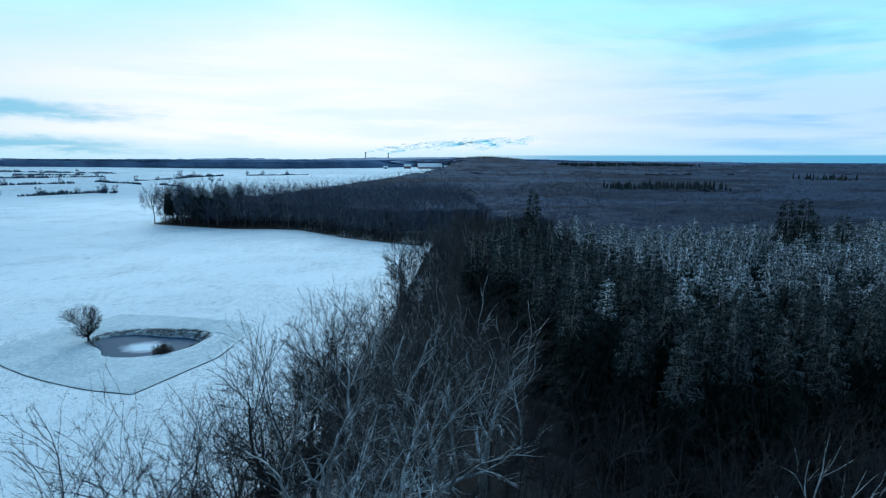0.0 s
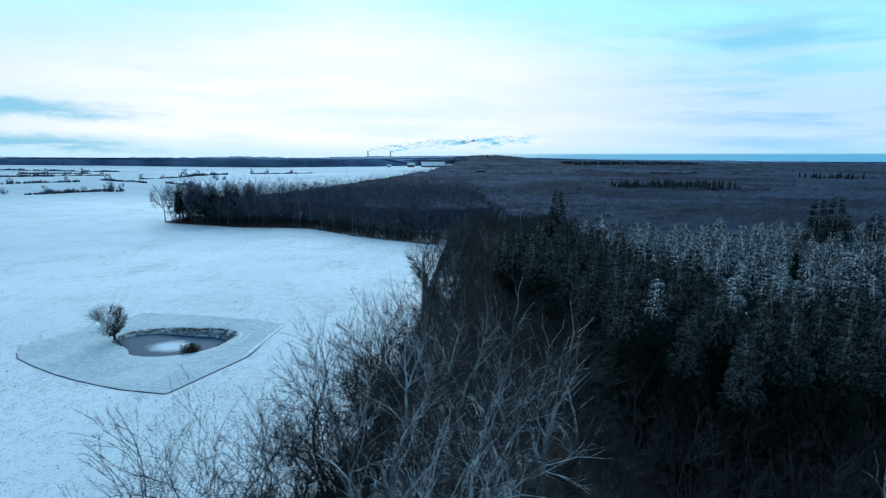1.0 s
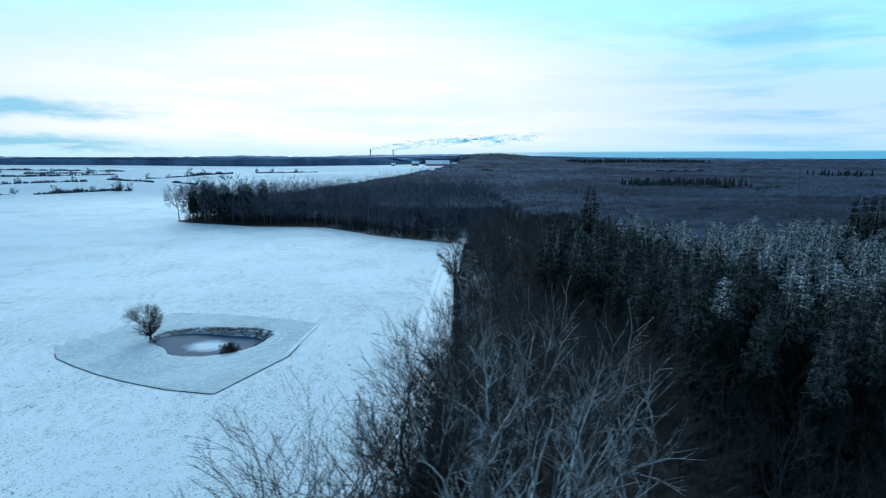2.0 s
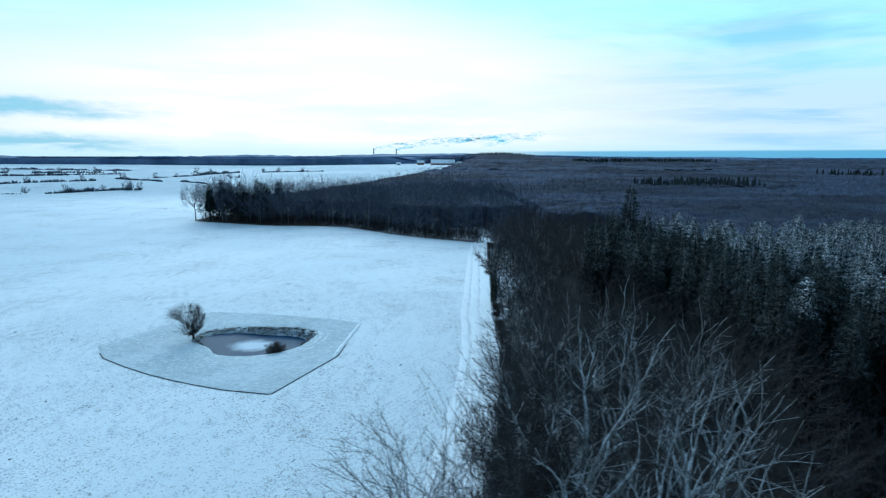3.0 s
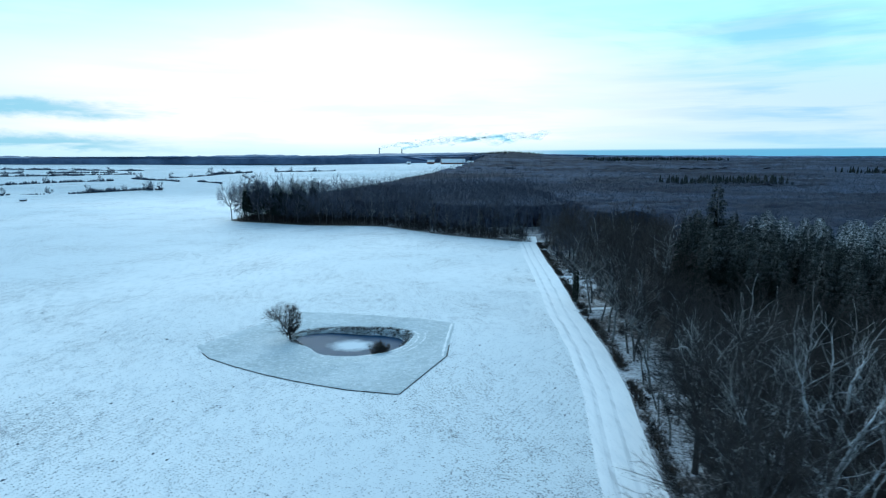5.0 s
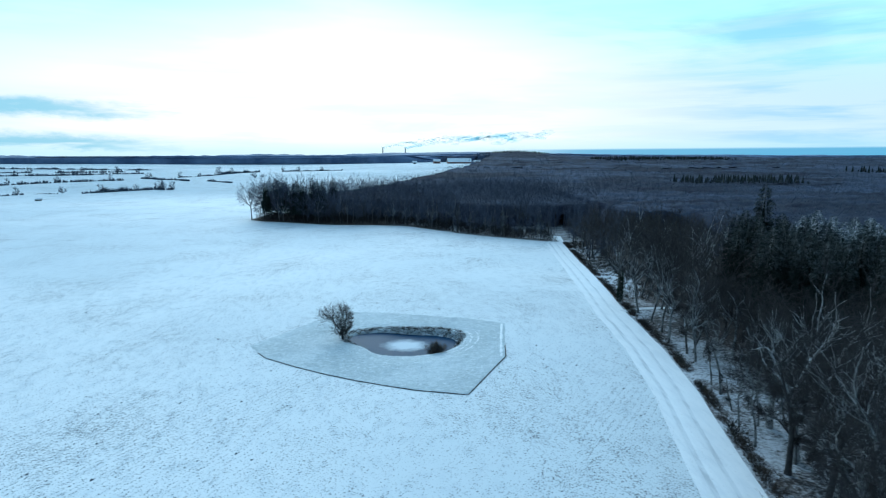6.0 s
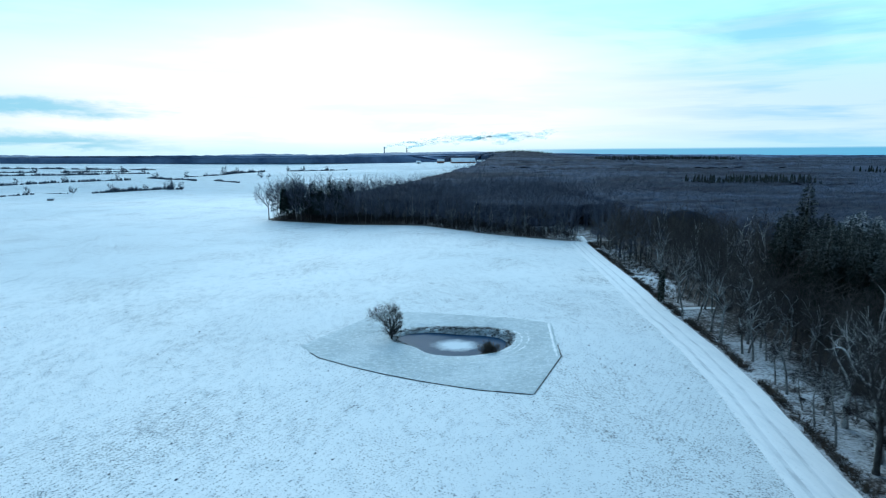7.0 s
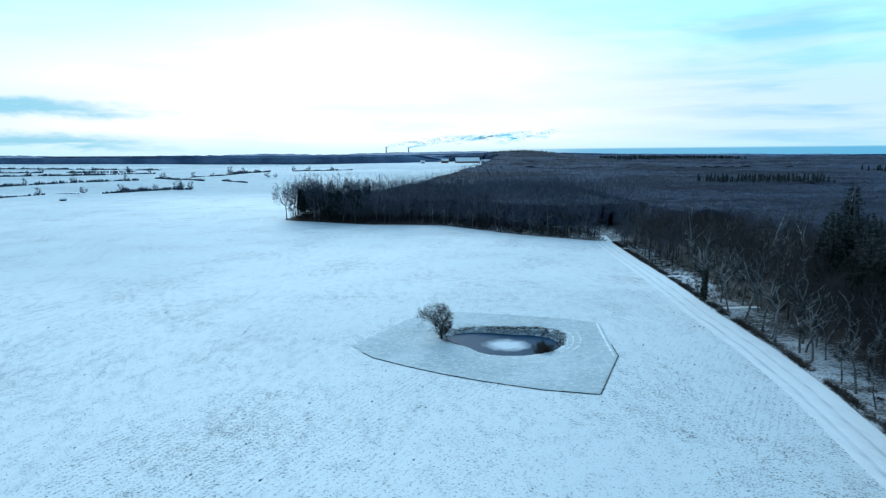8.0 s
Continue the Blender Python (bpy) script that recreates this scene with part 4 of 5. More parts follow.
for x, y in scatter(rng, -148, 20, 224, 338, 4.6, lambda x, y: far_face(x, y) and (abs(x - 5 - (y - 222) * 0.16) > 2.6 or y > 246)):
    s = 1.0 + 0.20 * float(smooth01(-60, -125, x))
    plant(edge_mids[rng.integers(3)], x, y, rng, (0.80 * s, 1.24 * s))
for x, y in scatter(rng, -146, -36, 262, 398, 6.4, lambda x, y: x > edge_x(y) + 3 and x < -36 and not far_face(x, y) and y < 330 + 0.62 * (x + 146)):
    plant(edge_mids[rng.integers(3)], x, y, rng, (0.85, 1.22))
for x, y, s in ((-144.5, 316, 1.12), (-140.0, 324, 1.25), (-150.0, 372, 0.95), (-143.0, 378, 0.85)):
    plant(edge_oaks[rng.integers(2)], x, y, rng, (s, s))
for x, y in scatter(rng, -134, -102, 306, 332, 5.2, lambda x, y: x > edge_x(y) + 3):
    plant(spruces[rng.integers(5)], x, y, rng, (0.86, 1.08))
retire(*margin_trees, *narrow_trees, *beeches, *tall_beeches, *poles, *greys, *spruces, *mids, *pale_mids, *edge_mids, *edge_oaks)


# ---------------------------------------------------------------- far woods
def crowns(seed, places, height, radius, twigs, twig_r, limbs=6, low=-0.5):
    """Many small bare crowns in one mesh: trunk, limbs and a fan of twigs for each place."""
    q = np.random.default_rng(seed)
    n = len(places)
    xy = np.asarray(places, float)
    z = land(xy[:, 0], xy[:, 1])
    h = height * q.uniform(0.78, 1.12, n)
    foot = np.column_stack([xy, z])
    fork = foot + np.column_stack([q.normal(0, 0.4, n), q.normal(0, 0.4, n), h * 0.45])
    out = [spikes(foot, fork + np.column_stack([np.zeros(n), np.zeros(n), h * 0.10]), np.full(n, 0.15))]
    az, el = q.uniform(0, 6.283, (n, limbs)), q.uniform(0.5, 1.3, (n, limbs))
    d = np.stack([np.cos(az) * np.cos(el), np.sin(az) * np.cos(el), np.sin(el)], -1)
    a = np.repeat(fork[:, None], limbs, 1) + np.array([0, 0, 1.0]) * q.uniform(-0.12, 0.12, (n, limbs, 1)) * h[:, None, None]
    b = a + d * (radius * q.uniform(0.5, 0.9, (n, limbs, 1)))
    out.append(spikes(a.reshape(-1, 3), b.reshape(-1, 3), np.full(n * limbs, twig_r * 1.2)))
    az, el = q.uniform(0, 6.283, (n, twigs)), np.arcsin(q.uniform(low, 1.0, (n, twigs)))
    d = np.stack([np.cos(az) * np.cos(el), np.sin(az) * np.cos(el), np.sin(el)], -1)
    mid = fork + np.column_stack([np.zeros(n), np.zeros(n), h * 0.12])
    s = q.uniform(0.45, 0.85, (n, twigs, 1))
    tall = (h * 0.43)[:, None, None]
    size = np.concatenate([np.full((n, twigs, 2), radius), np.repeat(tall, twigs, 1)], 2)
    a = mid[:, None] + d * size * (0.35 + 0.75 * s)
    b = a + (d * 0.7 + q.normal(0, 0.38, (n, twigs, 3)) + np.array([0.0, 0.0, 0.35])) * radius * 0.45
    out.append(spikes(a.reshape(-1, 3), b.reshape(-1, 3), np.full(n * twigs, twig_r)))
    return join(out)


def woods(name, label, seed, places, height, radius, twigs, twig_r, mat, limbs=6):
    ob = new(name, mesh_of(name, *crowns(seed, places, height, radius, twigs, twig_r, limbs), mat))
    tagged(ob, label, "woodland", kind="stuff")
    return len(places)


def in_view(x, y):
    return -0.95 * (y + 30) - 60 < x < 1.0 * (y + 30)


def wood_at(x, y):
    return x > edge_x(y) + 2 and in_view(x, y) and not in_spruces(x, y)


def conifer_band(x, y):
    return (158 < x) & (x < 250) & (425 < y) & (y < 475)


def block(x, y):
    """The wood right behind the face along the field."""
    return 224 < y < 400 and x < 30


def crown_height(x, y, cell, seed):
    """Height of a closed canopy of rounded crowns, from 0 to 1."""
    i0, j0 = np.floor(x / cell), np.floor(y / cell)
    top = np.zeros_like(x)
    for di in (-1, 0, 1):
        for dj in (-1, 0, 1):
            i, j = i0 + di, j0 + dj
            a = np.modf(np.abs(np.sin(i * 12.9898 + j * 78.233 + seed) * 43758.5453))[0]
            b = np.modf(np.abs(np.sin(i * 39.3461 + j * 11.135 + seed) * 24634.6345))[0]
            c = np.modf(np.abs(np.sin(i * 73.1561 + j * 52.235 + seed) * 35412.3412))[0]
            d = np.hypot(x - (i + 0.15 + 0.7 * a) * cell, y - (j + 0.15 + 0.7 * b) * cell) / (cell * (0.62 + 0.35 * c))
            top = np.maximum(top, (0.72 + 0.28 * c) * np.sqrt(np.clip(1 - 0.75 * d * d, 0, 1)))
    return top


def roof(y):
    """Mean height of the closed canopy."""
    return np.interp(y, [70, 400, 620, 900, 1300], [14.0, 14.5, 17.0, 17.5, 19.0])


def canopy(name, label, xs, ys, keep, cell, height, mat, seed):
    """The closed roof of twigs of a wood, one lumpy sheet."""
    q = np.random.default_rng(seed)
    gx, gy = np.meshgrid(xs, ys)
    step = xs[1] - xs[0]
    gx = gx + q.uniform(-0.3, 0.3, gx.shape) * step
    gy = gy + q.uniform(-0.3, 0.3, gy.shape) * step
    inside = keep(gx, gy)
    # the stands differ in height
    stand = 1.0 + 0.06 * np.sin(gx * 0.021 + 2.0 * np.sin(gy * 0.008)) * np.sin(gy * 0.017 + seed)
    z = land(gx, gy) + height(gy) * stand * (0.62 + 0.28 * crown_height(gx, gy, cell, seed)) + q.normal(0, 0.11 * step, gx.shape)
    v = np.stack([gx.ravel(), gy.ravel(), z.ravel()], 1)
    # the rim comes down to the ground
    deep = inside.copy()
    for ax in (0, 1):
        for by in (-1, 1):
            deep &= np.roll(inside, by, ax)
    z = np.where(deep, z, land(gx, gy))
    v[:, 2] = z.ravel()
    f = sheet(xs, ys)
    f = f[inside.ravel()[f].all(1)]
    ob = new(name, mesh_of(name, v, f, mat, smooth=True))
    tagged(ob, label, "woodland", kind="stuff")


def open_wood(x, y):
    return (x > edge_x(y) + 6) & (x < 1.05 * (y + 30)) & ~in_spruces(x, y) & ~((y > 224) & (y < 400) & (x < 30)) & ((x > edge_x(y) + 46) | (y > 224))


canopy("near_canopy", "dense haze-blue twigs of the bare broadleaf wood", np.arange(20, 500, 2.0), np.arange(70, 442, 2.0), open_wood, 8.0, roof, CANOPY, 1)
canopy("middle_canopy", "dense haze-blue twigs of the bare wood", np.arange(-120, 1000, 5.0), np.arange(415, 910, 5.0), open_wood, 13.0, roof, CANOPY, 2)
canopy("far_canopy", "distant twigs of the bare wood", np.arange(0, 1900, 11.0), np.arange(880, 1760, 11.0), open_wood, 24.0, roof, CANOPY, 3)

canopy("block_canopy", "dense dark twigs of the bare wood beyond the field", np.arange(-150, 36, 2.2), np.arange(224, 440, 2.2),
       lambda x, y: (x > edge_x(y) + 10) & (x > edge_x(y - 24) + 2) & (x < 34) & ~((y < 268) & (x > -28)), 8.0, lambda y: np.interp(y, [224, 330, 440], [11.5, 12.0, 14.5]), CANOPY, 4)

near_wood = scatter(rng, -150, 420, 66, 430, 6.2, lambda x, y: wood_at(x, y) and not conifer_band(x, y) and not block(x, y)
                    and (x > edge_x(y) + 44 if y < 224 else True))
woods("near_woodland", "dense bare broadleaf woodland tinted with blue haze", 31, near_wood, 18.5, 4.6, 28, 0.036, TWIG_HAZE)
block_wood = scatter(rng, -150, 30, 224, 400, 5.0, lambda x, y: wood_at(x, y) and block(x, y) and not far_face(x, y) and not (x < -36 and y < 330 + 0.62 * (x + 146)) and (abs(x - 5 - (y - 222) * 0.16) > 2.6 or y > 246))
woods("block_woodland", "dense dark bare broadleaf woodland beyond the field", 34, block_wood, 21.0, 4.2, 60, 0.05, TWIG_MID)
# trees out of view, added to keep sky light off the near wood
unseen_wood = scatter(rng, -30, 90, -110, 26, 6.2, lambda x, y: x > edge_x(y) + 3 and not (y > 10 and x < 0))
woods("rear_woodland", "unseen bare woodland behind the view, added to block sky light", 35, unseen_wood, 18.0, 4.2, 50, 0.04, TWIG)
mid_wood = scatter(rng, -120, 1000, 430, 900, 10.5, lambda x, y: wood_at(x, y) and not conifer_band(x, y))
woods("middle_woodland", "dense bare broadleaf woodland tinted with paler blue haze", 32, mid_wood, 19.0, 6.0, 12, 0.08, TWIG_HAZE, 4)
far_wood = scatter(rng, 0, 1900, 900, 1720, 19.0, wood_at)
woods("far_woodland", "distant bare broadleaf woodland", 33, far_wood, 19.0, 11.0, 10, 0.16, TWIG_HAZE, 3)


def canopy_sheet():
    """The roof of the most distant woods, one rough sheet."""
    q = np.random.default_rng(77)
    ys = graded((1690, 2300, 26), (2300, 4500, 60))
    us = np.concatenate([np.linspace(0, 1, 260)])
    left = np.maximum(edge_x(ys), -1.0 * ys - 100)
    gx = left[:, None] + (4400 - left)[:, None] * us[None, :]
    gy = ys[:, None] + q.uniform(-9, 9, gx.shape)
    top = 17 + 4 * np.sin(gx * 0.007) * np.sin(gy * 0.009 + 1) + q.uniform(-3.5, 3.5, gx.shape)
    top[0] = 0.0
    top[:, 0] = 0.0
    top = np.where((gy > 2450) & (gx < -500), 4.0, top)
    v = np.stack([gx.ravel(), gy.ravel(), (land(gx, gy) + top).ravel()], 1)
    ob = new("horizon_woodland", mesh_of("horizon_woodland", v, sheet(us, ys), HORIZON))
    tagged(ob, "dark haze-blue woodland along the horizon", "woodland", kind="stuff")


canopy_sheet()


def conifers(name, label, seed, places, height, width, mat):
    """Many small conifers in one mesh: stacked ragged skirts."""
    q = np.random.default_rng(seed)
    n = len(places)
    xy = np.asarray(places, float)
    z = land(xy[:, 0], xy[:, 1])
    h = height * q.uniform(0.72, 1.08, n)
    layers, sides = 6, 7
    vs, fs, base = [], [], 0
    for k in range(layers):
        u = k / layers
        ang = np.arange(sides) * 2 * math.pi / sides + k
        rr = width * (1 - u) * q.uniform(0.6, 1.25, (n, sides)) + 0.2
        low = z + h * (0.12 + 0.80 * u)
        skirt = np.stack([xy[:, :1] + np.cos(ang) * rr, xy[:, 1:] + np.sin(ang) * rr, low[:, None] + q.uniform(-0.05, 0.05, (n, sides)) * h[:, None]], -1)
        tip = np.column_stack([xy, low + h * (0.26 if k < layers - 1 else 0.13)])
        vs.append(np.concatenate([skirt, tip[:, None]], 1).reshape(-1, 3))
        b = (np.arange(n) * (sides + 1))[:, None] + base
        for j in range(sides):
            fs.append(np.concatenate([b + j, b + (j + 1) % sides, b + sides], 1))
        base += n * (sides + 1)
    ob = new(name, mesh_of(name, np.concatenate(vs), np.concatenate(fs), mat))
    tagged(ob, label, "woodland", kind="stuff")


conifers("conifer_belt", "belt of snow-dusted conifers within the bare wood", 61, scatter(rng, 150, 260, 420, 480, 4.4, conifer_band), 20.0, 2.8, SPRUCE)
conifers("conifer_ridge", "distant dark conifers on a low ridge", 62,
         scatter(rng, 110, 350, 1690, 1830, 9.0, lambda x, y: ((x - 232) / 115) ** 2 + ((y - 1760) / 70) ** 2 < 1), 25, 4.2, SPRUCE_DARK)
conifers("conifer_block", "distant block of dark conifers in the bare wood", 63,
         scatter(rng, 330, 640, 1210, 1290, 6.5, lambda x, y: abs(y - 1250) < 36), 25, 4.6, SPRUCE_DARK)
conifers("conifer_clump", "small distant clump of dark conifers", 64, scatter(rng, 520, 580, 700, 740, 9.0, lambda x, y: True), 24, 3.6, SPRUCE_DARK)


# ---------------------------------------------------------------- round the pond
def bush_arrays(seed, height, width, stems, twigs, twig_r):
    """A many-stemmed bush: leaning stems and a cloud of twigs."""
    q = np.random.default_rng(seed)
    az = q.uniform(0, 6.283, stems)
    lean = q.uniform(0.15, 0.75, stems)
    way = np.stack([np.cos(az) * lean, np.sin(az) * lean, np.ones(stems)], 1)
    foot = np.stack([np.cos(az), np.sin(az), 0 * az], 1) * width * 0.08
    foot[:, 2] = -0.15
    p, r = shoots(q, foot, way, height * q.uniform(0.7, 1.0, stems), np.full(stems, height * 0.016), 6, 0.12, 0.03, 0.25)
    limbs = [tubes((p, r), 5)]
    s, w, l, rr = offshoots(q, p, r, 10, 0.22, 1.0, 1.1, 0.05, 0.50, (0, 0))
    bp, br = shoots(q, s, w, l, rr * 0.6, 4, 0.16, 0.05, 0.3)
    limbs.append(tubes((bp, br), 3))
    s, w, l, rr = offshoots(q, bp, br, 6, 0.1, 1.0, 0.9, 0.12, 0.6, (0, 0))
    sp, sr = shoots(q, s, w, l, np.maximum(rr * 0.6, twig_r), 3, 0.15, 0.05, 0.5)
    fine = [spikes(sp[:, 0], sp[:, 2], sr[:, 0])]
    s, w, l, rr = offshoots(q, sp, sr, twigs, 0.1, 1.0, 0.9, 0.1, 0.8, (0, 0))
    fine.append(spikes(s, s + w * np.maximum(l, 0.35)[:, None], np.full(len(s), twig_r)))
    return join(limbs), join(fine)


willow = thing("willow_tree", "small round-crowned leafless willow on the pond bank", "tree")
wt = forked_tree(11, 7.4, 1.4, 3.8, 0.26, 7, 0.0125, 4, limbs=6, bark_gens=4, lean=(-1.0, 0), open_angle=0.75, side=0.75, bend=0.15, twig=(0.22, 0.5), tip=0.010, low=0.5)
part("trunk", mesh_of("trunk", *wt[0], BARK_DARK, smooth=True), willow)
for limb in wt[1]:
    part("limb", mesh_of("limb", *limb, BARK_DARK, smooth=True), willow)
part("crown", mesh_of("crown", *wt[2], TWIG), willow)
willow.matrix_basis = pose(-65.2, 108.6, ground_z(-65.2, 108.6), 0, -4, 0)

bush = thing("bush", "low reddish-brown leafless bush at the pond's edge", "bush")
a, b = bush_arrays(12, 2.7, 3.6, 26, 4, 0.011)
part("stem_clump", mesh_of("stem_clump", *a, BRUSH, smooth=True), bush)
part("crown", mesh_of("crown", *b, BRUSH), bush)
bush.matrix_basis = pose(-47.6, 99.6, ground_z(-47.6, 99.6) + 0.05)


def tussocks(name, label, seed, places, height, width, blades, mat, thick=0.05):
    """Clumps of withered stalks in one mesh."""
    q = np.random.default_rng(seed)
    xy = np.repeat(np.asarray(places, float), blades, 0)
    n = len(xy)
    h = np.repeat(q.uniform(0.5, 1.2, len(places)), blades) * height * q.uniform(0.6, 1.1, n)
    az, lean = q.uniform(0, 6.283, n), q.uniform(0.0, 1.0, n)
    out = np.stack([np.cos(az), np.sin(az)], 1)
    foot = np.column_stack([xy + out * width * 0.25, land(xy[:, 0], xy[:, 1]) - 0.05])
    tip = foot + np.column_stack([out * (width * lean)[:, None], h])
    ob = new(name, mesh_of(name, *spikes(foot, tip, np.full(n, thick)), mat))
    tagged(ob, label, "undergrowth", kind="stuff")


def bank_places(q, n):
    out = []
    while len(out) < n:
        a = q.uniform(-0.35, 3.15)
        d = np.array([math.cos(a), math.sin(a)])
        k = 1.0 / float(pond_reach(POND[0] + d[0], POND[1] + d[1]))
        k *= q.uniform(0.98, 1.10 + 0.24 * math.sin(max(a, 0.0)))
        out.append((POND[0] + d[0] * k, POND[1] + d[1] * k))
    return out


def worn_rings():
    q = np.random.default_rng(20)
    pieces = []
    for reach, a0, a1 in ((1.14, -1.3, 0.5), (1.25, -0.8, 0.35), (1.38, -0.6, 0.25)):
        a = np.linspace(a0, a1, 60)
        d = np.stack([np.cos(a), np.sin(a)], 1)
        k = reach / pond_reach(POND[0] + d[:, 0], POND[1] + d[:, 1])
        line = np.array(POND) + d * k[:, None]
        pieces.append(ridge(line, 0.20, 0.09, q, 0.35))
    ob = new("worn_ridges", mesh_of("worn_ridges", *join(pieces), ROOF, smooth=True))
    tagged(ob, "low snowy ridges worn round the end of the pond", "snow", kind="structure")


worn_rings()
q = np.random.default_rng(21)
tussocks("bank_grass", "withered brown grass tussocks on the pond's far bank", 22, bank_places(q, 1100), 0.42, 0.5, 12, BANK, 0.028)

# dead strip of brush and low shrubs between track and wood
ys = q.uniform(15, 224, 3600)
ys = ys[np.array([noise.noise(Vector((y * 0.16, 2.0, 0))) for y in ys]) + q.uniform(-0.3, 0.3, 3600) > -0.05]
xs = edge_x(ys) + 0.7 + np.abs(q.normal(0, 0.8, len(ys)))
tussocks("edge_brush", "dark brown withered brush along the margin of the wood", 23, list(zip(xs, ys)), 0.8, 0.7, 8, BRUSH, 0.045)
ys = q.uniform(128, 222, 700)
xs = edge_x(ys) + q.uniform(2, 13, 700)
tussocks("clearing_scrub", "reddish-brown scrub in the snowy clearing", 24, list(zip(xs, ys)), 0.9, 0.9, 8, BRUSH, 0.06)
xs = q.uniform(-142, 4, 900)
ys = np.interp(xs, BACK_X[8::-1], BACK_Y[8::-1]) + np.abs(q.normal(1.5, 3.0, 900))
tussocks("far_edge_brush", "dark undergrowth along the far edge of the field", 25, list(zip(xs, ys)), 0.9, 1.2, 5, BRUSH, 0.05)
xs = q.uniform(-143, 4, 1000)
ys = np.interp(xs, BACK_X[8::-1], BACK_Y[8::-1]) + q.uniform(3, 30, 1000)
tussocks("far_understorey", "bare understorey shrubs within the far wood", 26, list(zip(xs, ys)), 5.5, 2.8, 12, TWIG, 0.035)

# clods of soil that stand out of the snow
def clods(seed, n):
    """Clods along the rows of the plough, thicker in some stretches, a few of them large."""
    q = np.random.default_rng(seed)
    x, y = q.uniform(-150, -14, n), 34 + 105 * q.random(n) ** 1.7
    # the rows run aslant across the field
    turn = 0.62
    row = (x * math.cos(turn) - y * math.sin(turn)) / 0.9
    shift = (np.round(row) - row) * 0.55 * 0.9
    x, y = x + shift * math.cos(turn), y - shift * math.sin(turn)
    patch = np.array([noise.noise(Vector((a * 0.035, b * 0.05, 1.7))) for a, b in zip(x, y)])
    keep = (q.random(n) < 0.30 + 1.1 * np.clip(patch + 0.15, 0, 1)) & (x < edge_x(y) - 6) & (pond_reach(x, y) > 1.3)
    plot = np.asarray(PLOT + PLOT[:1])
    inside = np.zeros(n, bool)
    for (x0, y0), (x1, y1) in zip(plot[:-1], plot[1:]):
        inside ^= ((y0 > y) != (y1 > y)) & (x < (x1 - x0) * (y - y0) / (y1 - y0 + 1e-9) + x0)
    keep &= ~inside
    x, y = x[keep], y[keep]
    m = len(x)
    s = 0.024 + 0.046 * q.random(m) ** 2.4 + 0.16 * (q.random(m) > 0.9965) * q.random(m)
    c = np.column_stack([x, y, land(x, y) + 0.01])
    ax, ay = q.uniform(0.9, 1.8, m), q.uniform(0.6, 1.1, m)
    ring = []
    for a in np.arange(5) * 1.2566:
        e, f = math.cos(a) * s * ax * q.uniform(0.75, 1.25, m), math.sin(a) * s * ay * q.uniform(0.75, 1.25, m)
        ring.append(c + np.column_stack([e * math.sin(turn) + f * math.cos(turn), e * math.cos(turn) - f * math.sin(turn), -0.02 + 0 * s]))
    v = np.stack(ring + [c + np.column_stack([q.normal(0, 0.02, (m, 2)), s * q.uniform(0.6, 1.2, m)])], 1).reshape(-1, 3)
    b = (np.arange(m) * 6)[:, None]
    f = np.concatenate([np.concatenate([b + j, b + (j + 1) % 5, b + 5], 1) for j in range(5)])
    ob = new("clods", mesh_of("clods", v, f, CLOD))
    tagged(ob, "dark clods of soil poking through the snow", "clods", kind="stuff")


clods(91, 135000)


# ---------------------------------------------------------------- the far fields
def hedge(points, height, seed, label="dark leafless hedge across the snowy fields", gap=0.0):
    q = np.random.default_rng(seed)
    p = dense(points, 1.5)
    p = p[q.random(len(p)) > gap] + 0
    p = p + q.normal(0, 0.9, p.shape)
    n = len(p)
    wave = np.array([noise.noise(Vector((t[0] * 0.07, t[1] * 0.07, seed))) for t in p])
    h = height * np.clip(0.75 + 1.0 * wave + 0.30 * q.random(n), 0.30, 1.9)
    z = land(p[:, 0], p[:, 1])
    k = 26
    az, el = q.uniform(0, 6.283, (n, k)), q.uniform(0.1, 1.5, (n, k))
    d = np.stack([np.cos(az) * np.cos(el) * 0.75, np.sin(az) * np.cos(el) * 0.75, np.sin(el)], -1)
    c = np.column_stack([p, z])
    a = c[:, None] + d * h[:, None, None] * q.uniform(0.0, 0.35, (n, k, 1))
    b = c[:, None] + d * h[:, None, None] * q.uniform(0.6, 1.05, (n, k, 1))
    ob = new("hedge", mesh_of("hedge", *spikes(a.reshape(-1, 3), b.reshape(-1, 3), np.full(n * k, 0.26)), HEDGE))
    tagged(ob, label, "hedge", "hedges of the far fields")


hedge([(-378, 558), (-360, 592), (-340, 620), (-330, 618), (-320, 622)], 4.2, 1)
hedge([(-600, 640), (-551, 660), (-511, 729), (-481, 764), (-455, 785)], 4.0, 2, gap=0.03)
hedge([(-466, 850), (-419, 808), (-387, 796), (-366, 773)], 3.8, 3, gap=0.03)
hedge([(-345, 782), (-325, 768), (-300, 748)], 3.0, 12)
hedge([(-470, 490), (-438, 505), (-426, 545)], 1.7, 4)
hedge([(-420, 552), (-399, 552)], 1.5, 5)
hedge([(-428, 888), (-406, 976), (-404, 1029), (-395, 1083)], 2.6, 8, gap=0.03)
hedge([(-840, 890), (-740, 918), (-643, 939), (-600, 965)], 4.0, 6, gap=0.03)
hedge([(-655, 968), (-603, 991), (-553, 1036)], 4.0, 13, gap=0.03)
hedge([(-950, 1095), (-862, 1086), (-778, 1076)], 4.2, 7, gap=0.03)
hedge([(-727, 1068), (-627, 1115)], 4.5, 14, gap=0.03)
hedge([(-420, 1050), (-395, 1083), (-370, 1120)], 6.0, 15, gap=0.03)
hedge([(-1300, 1250), (-900, 1260), (-650, 1270)], 4.6, 9, gap=0.03)
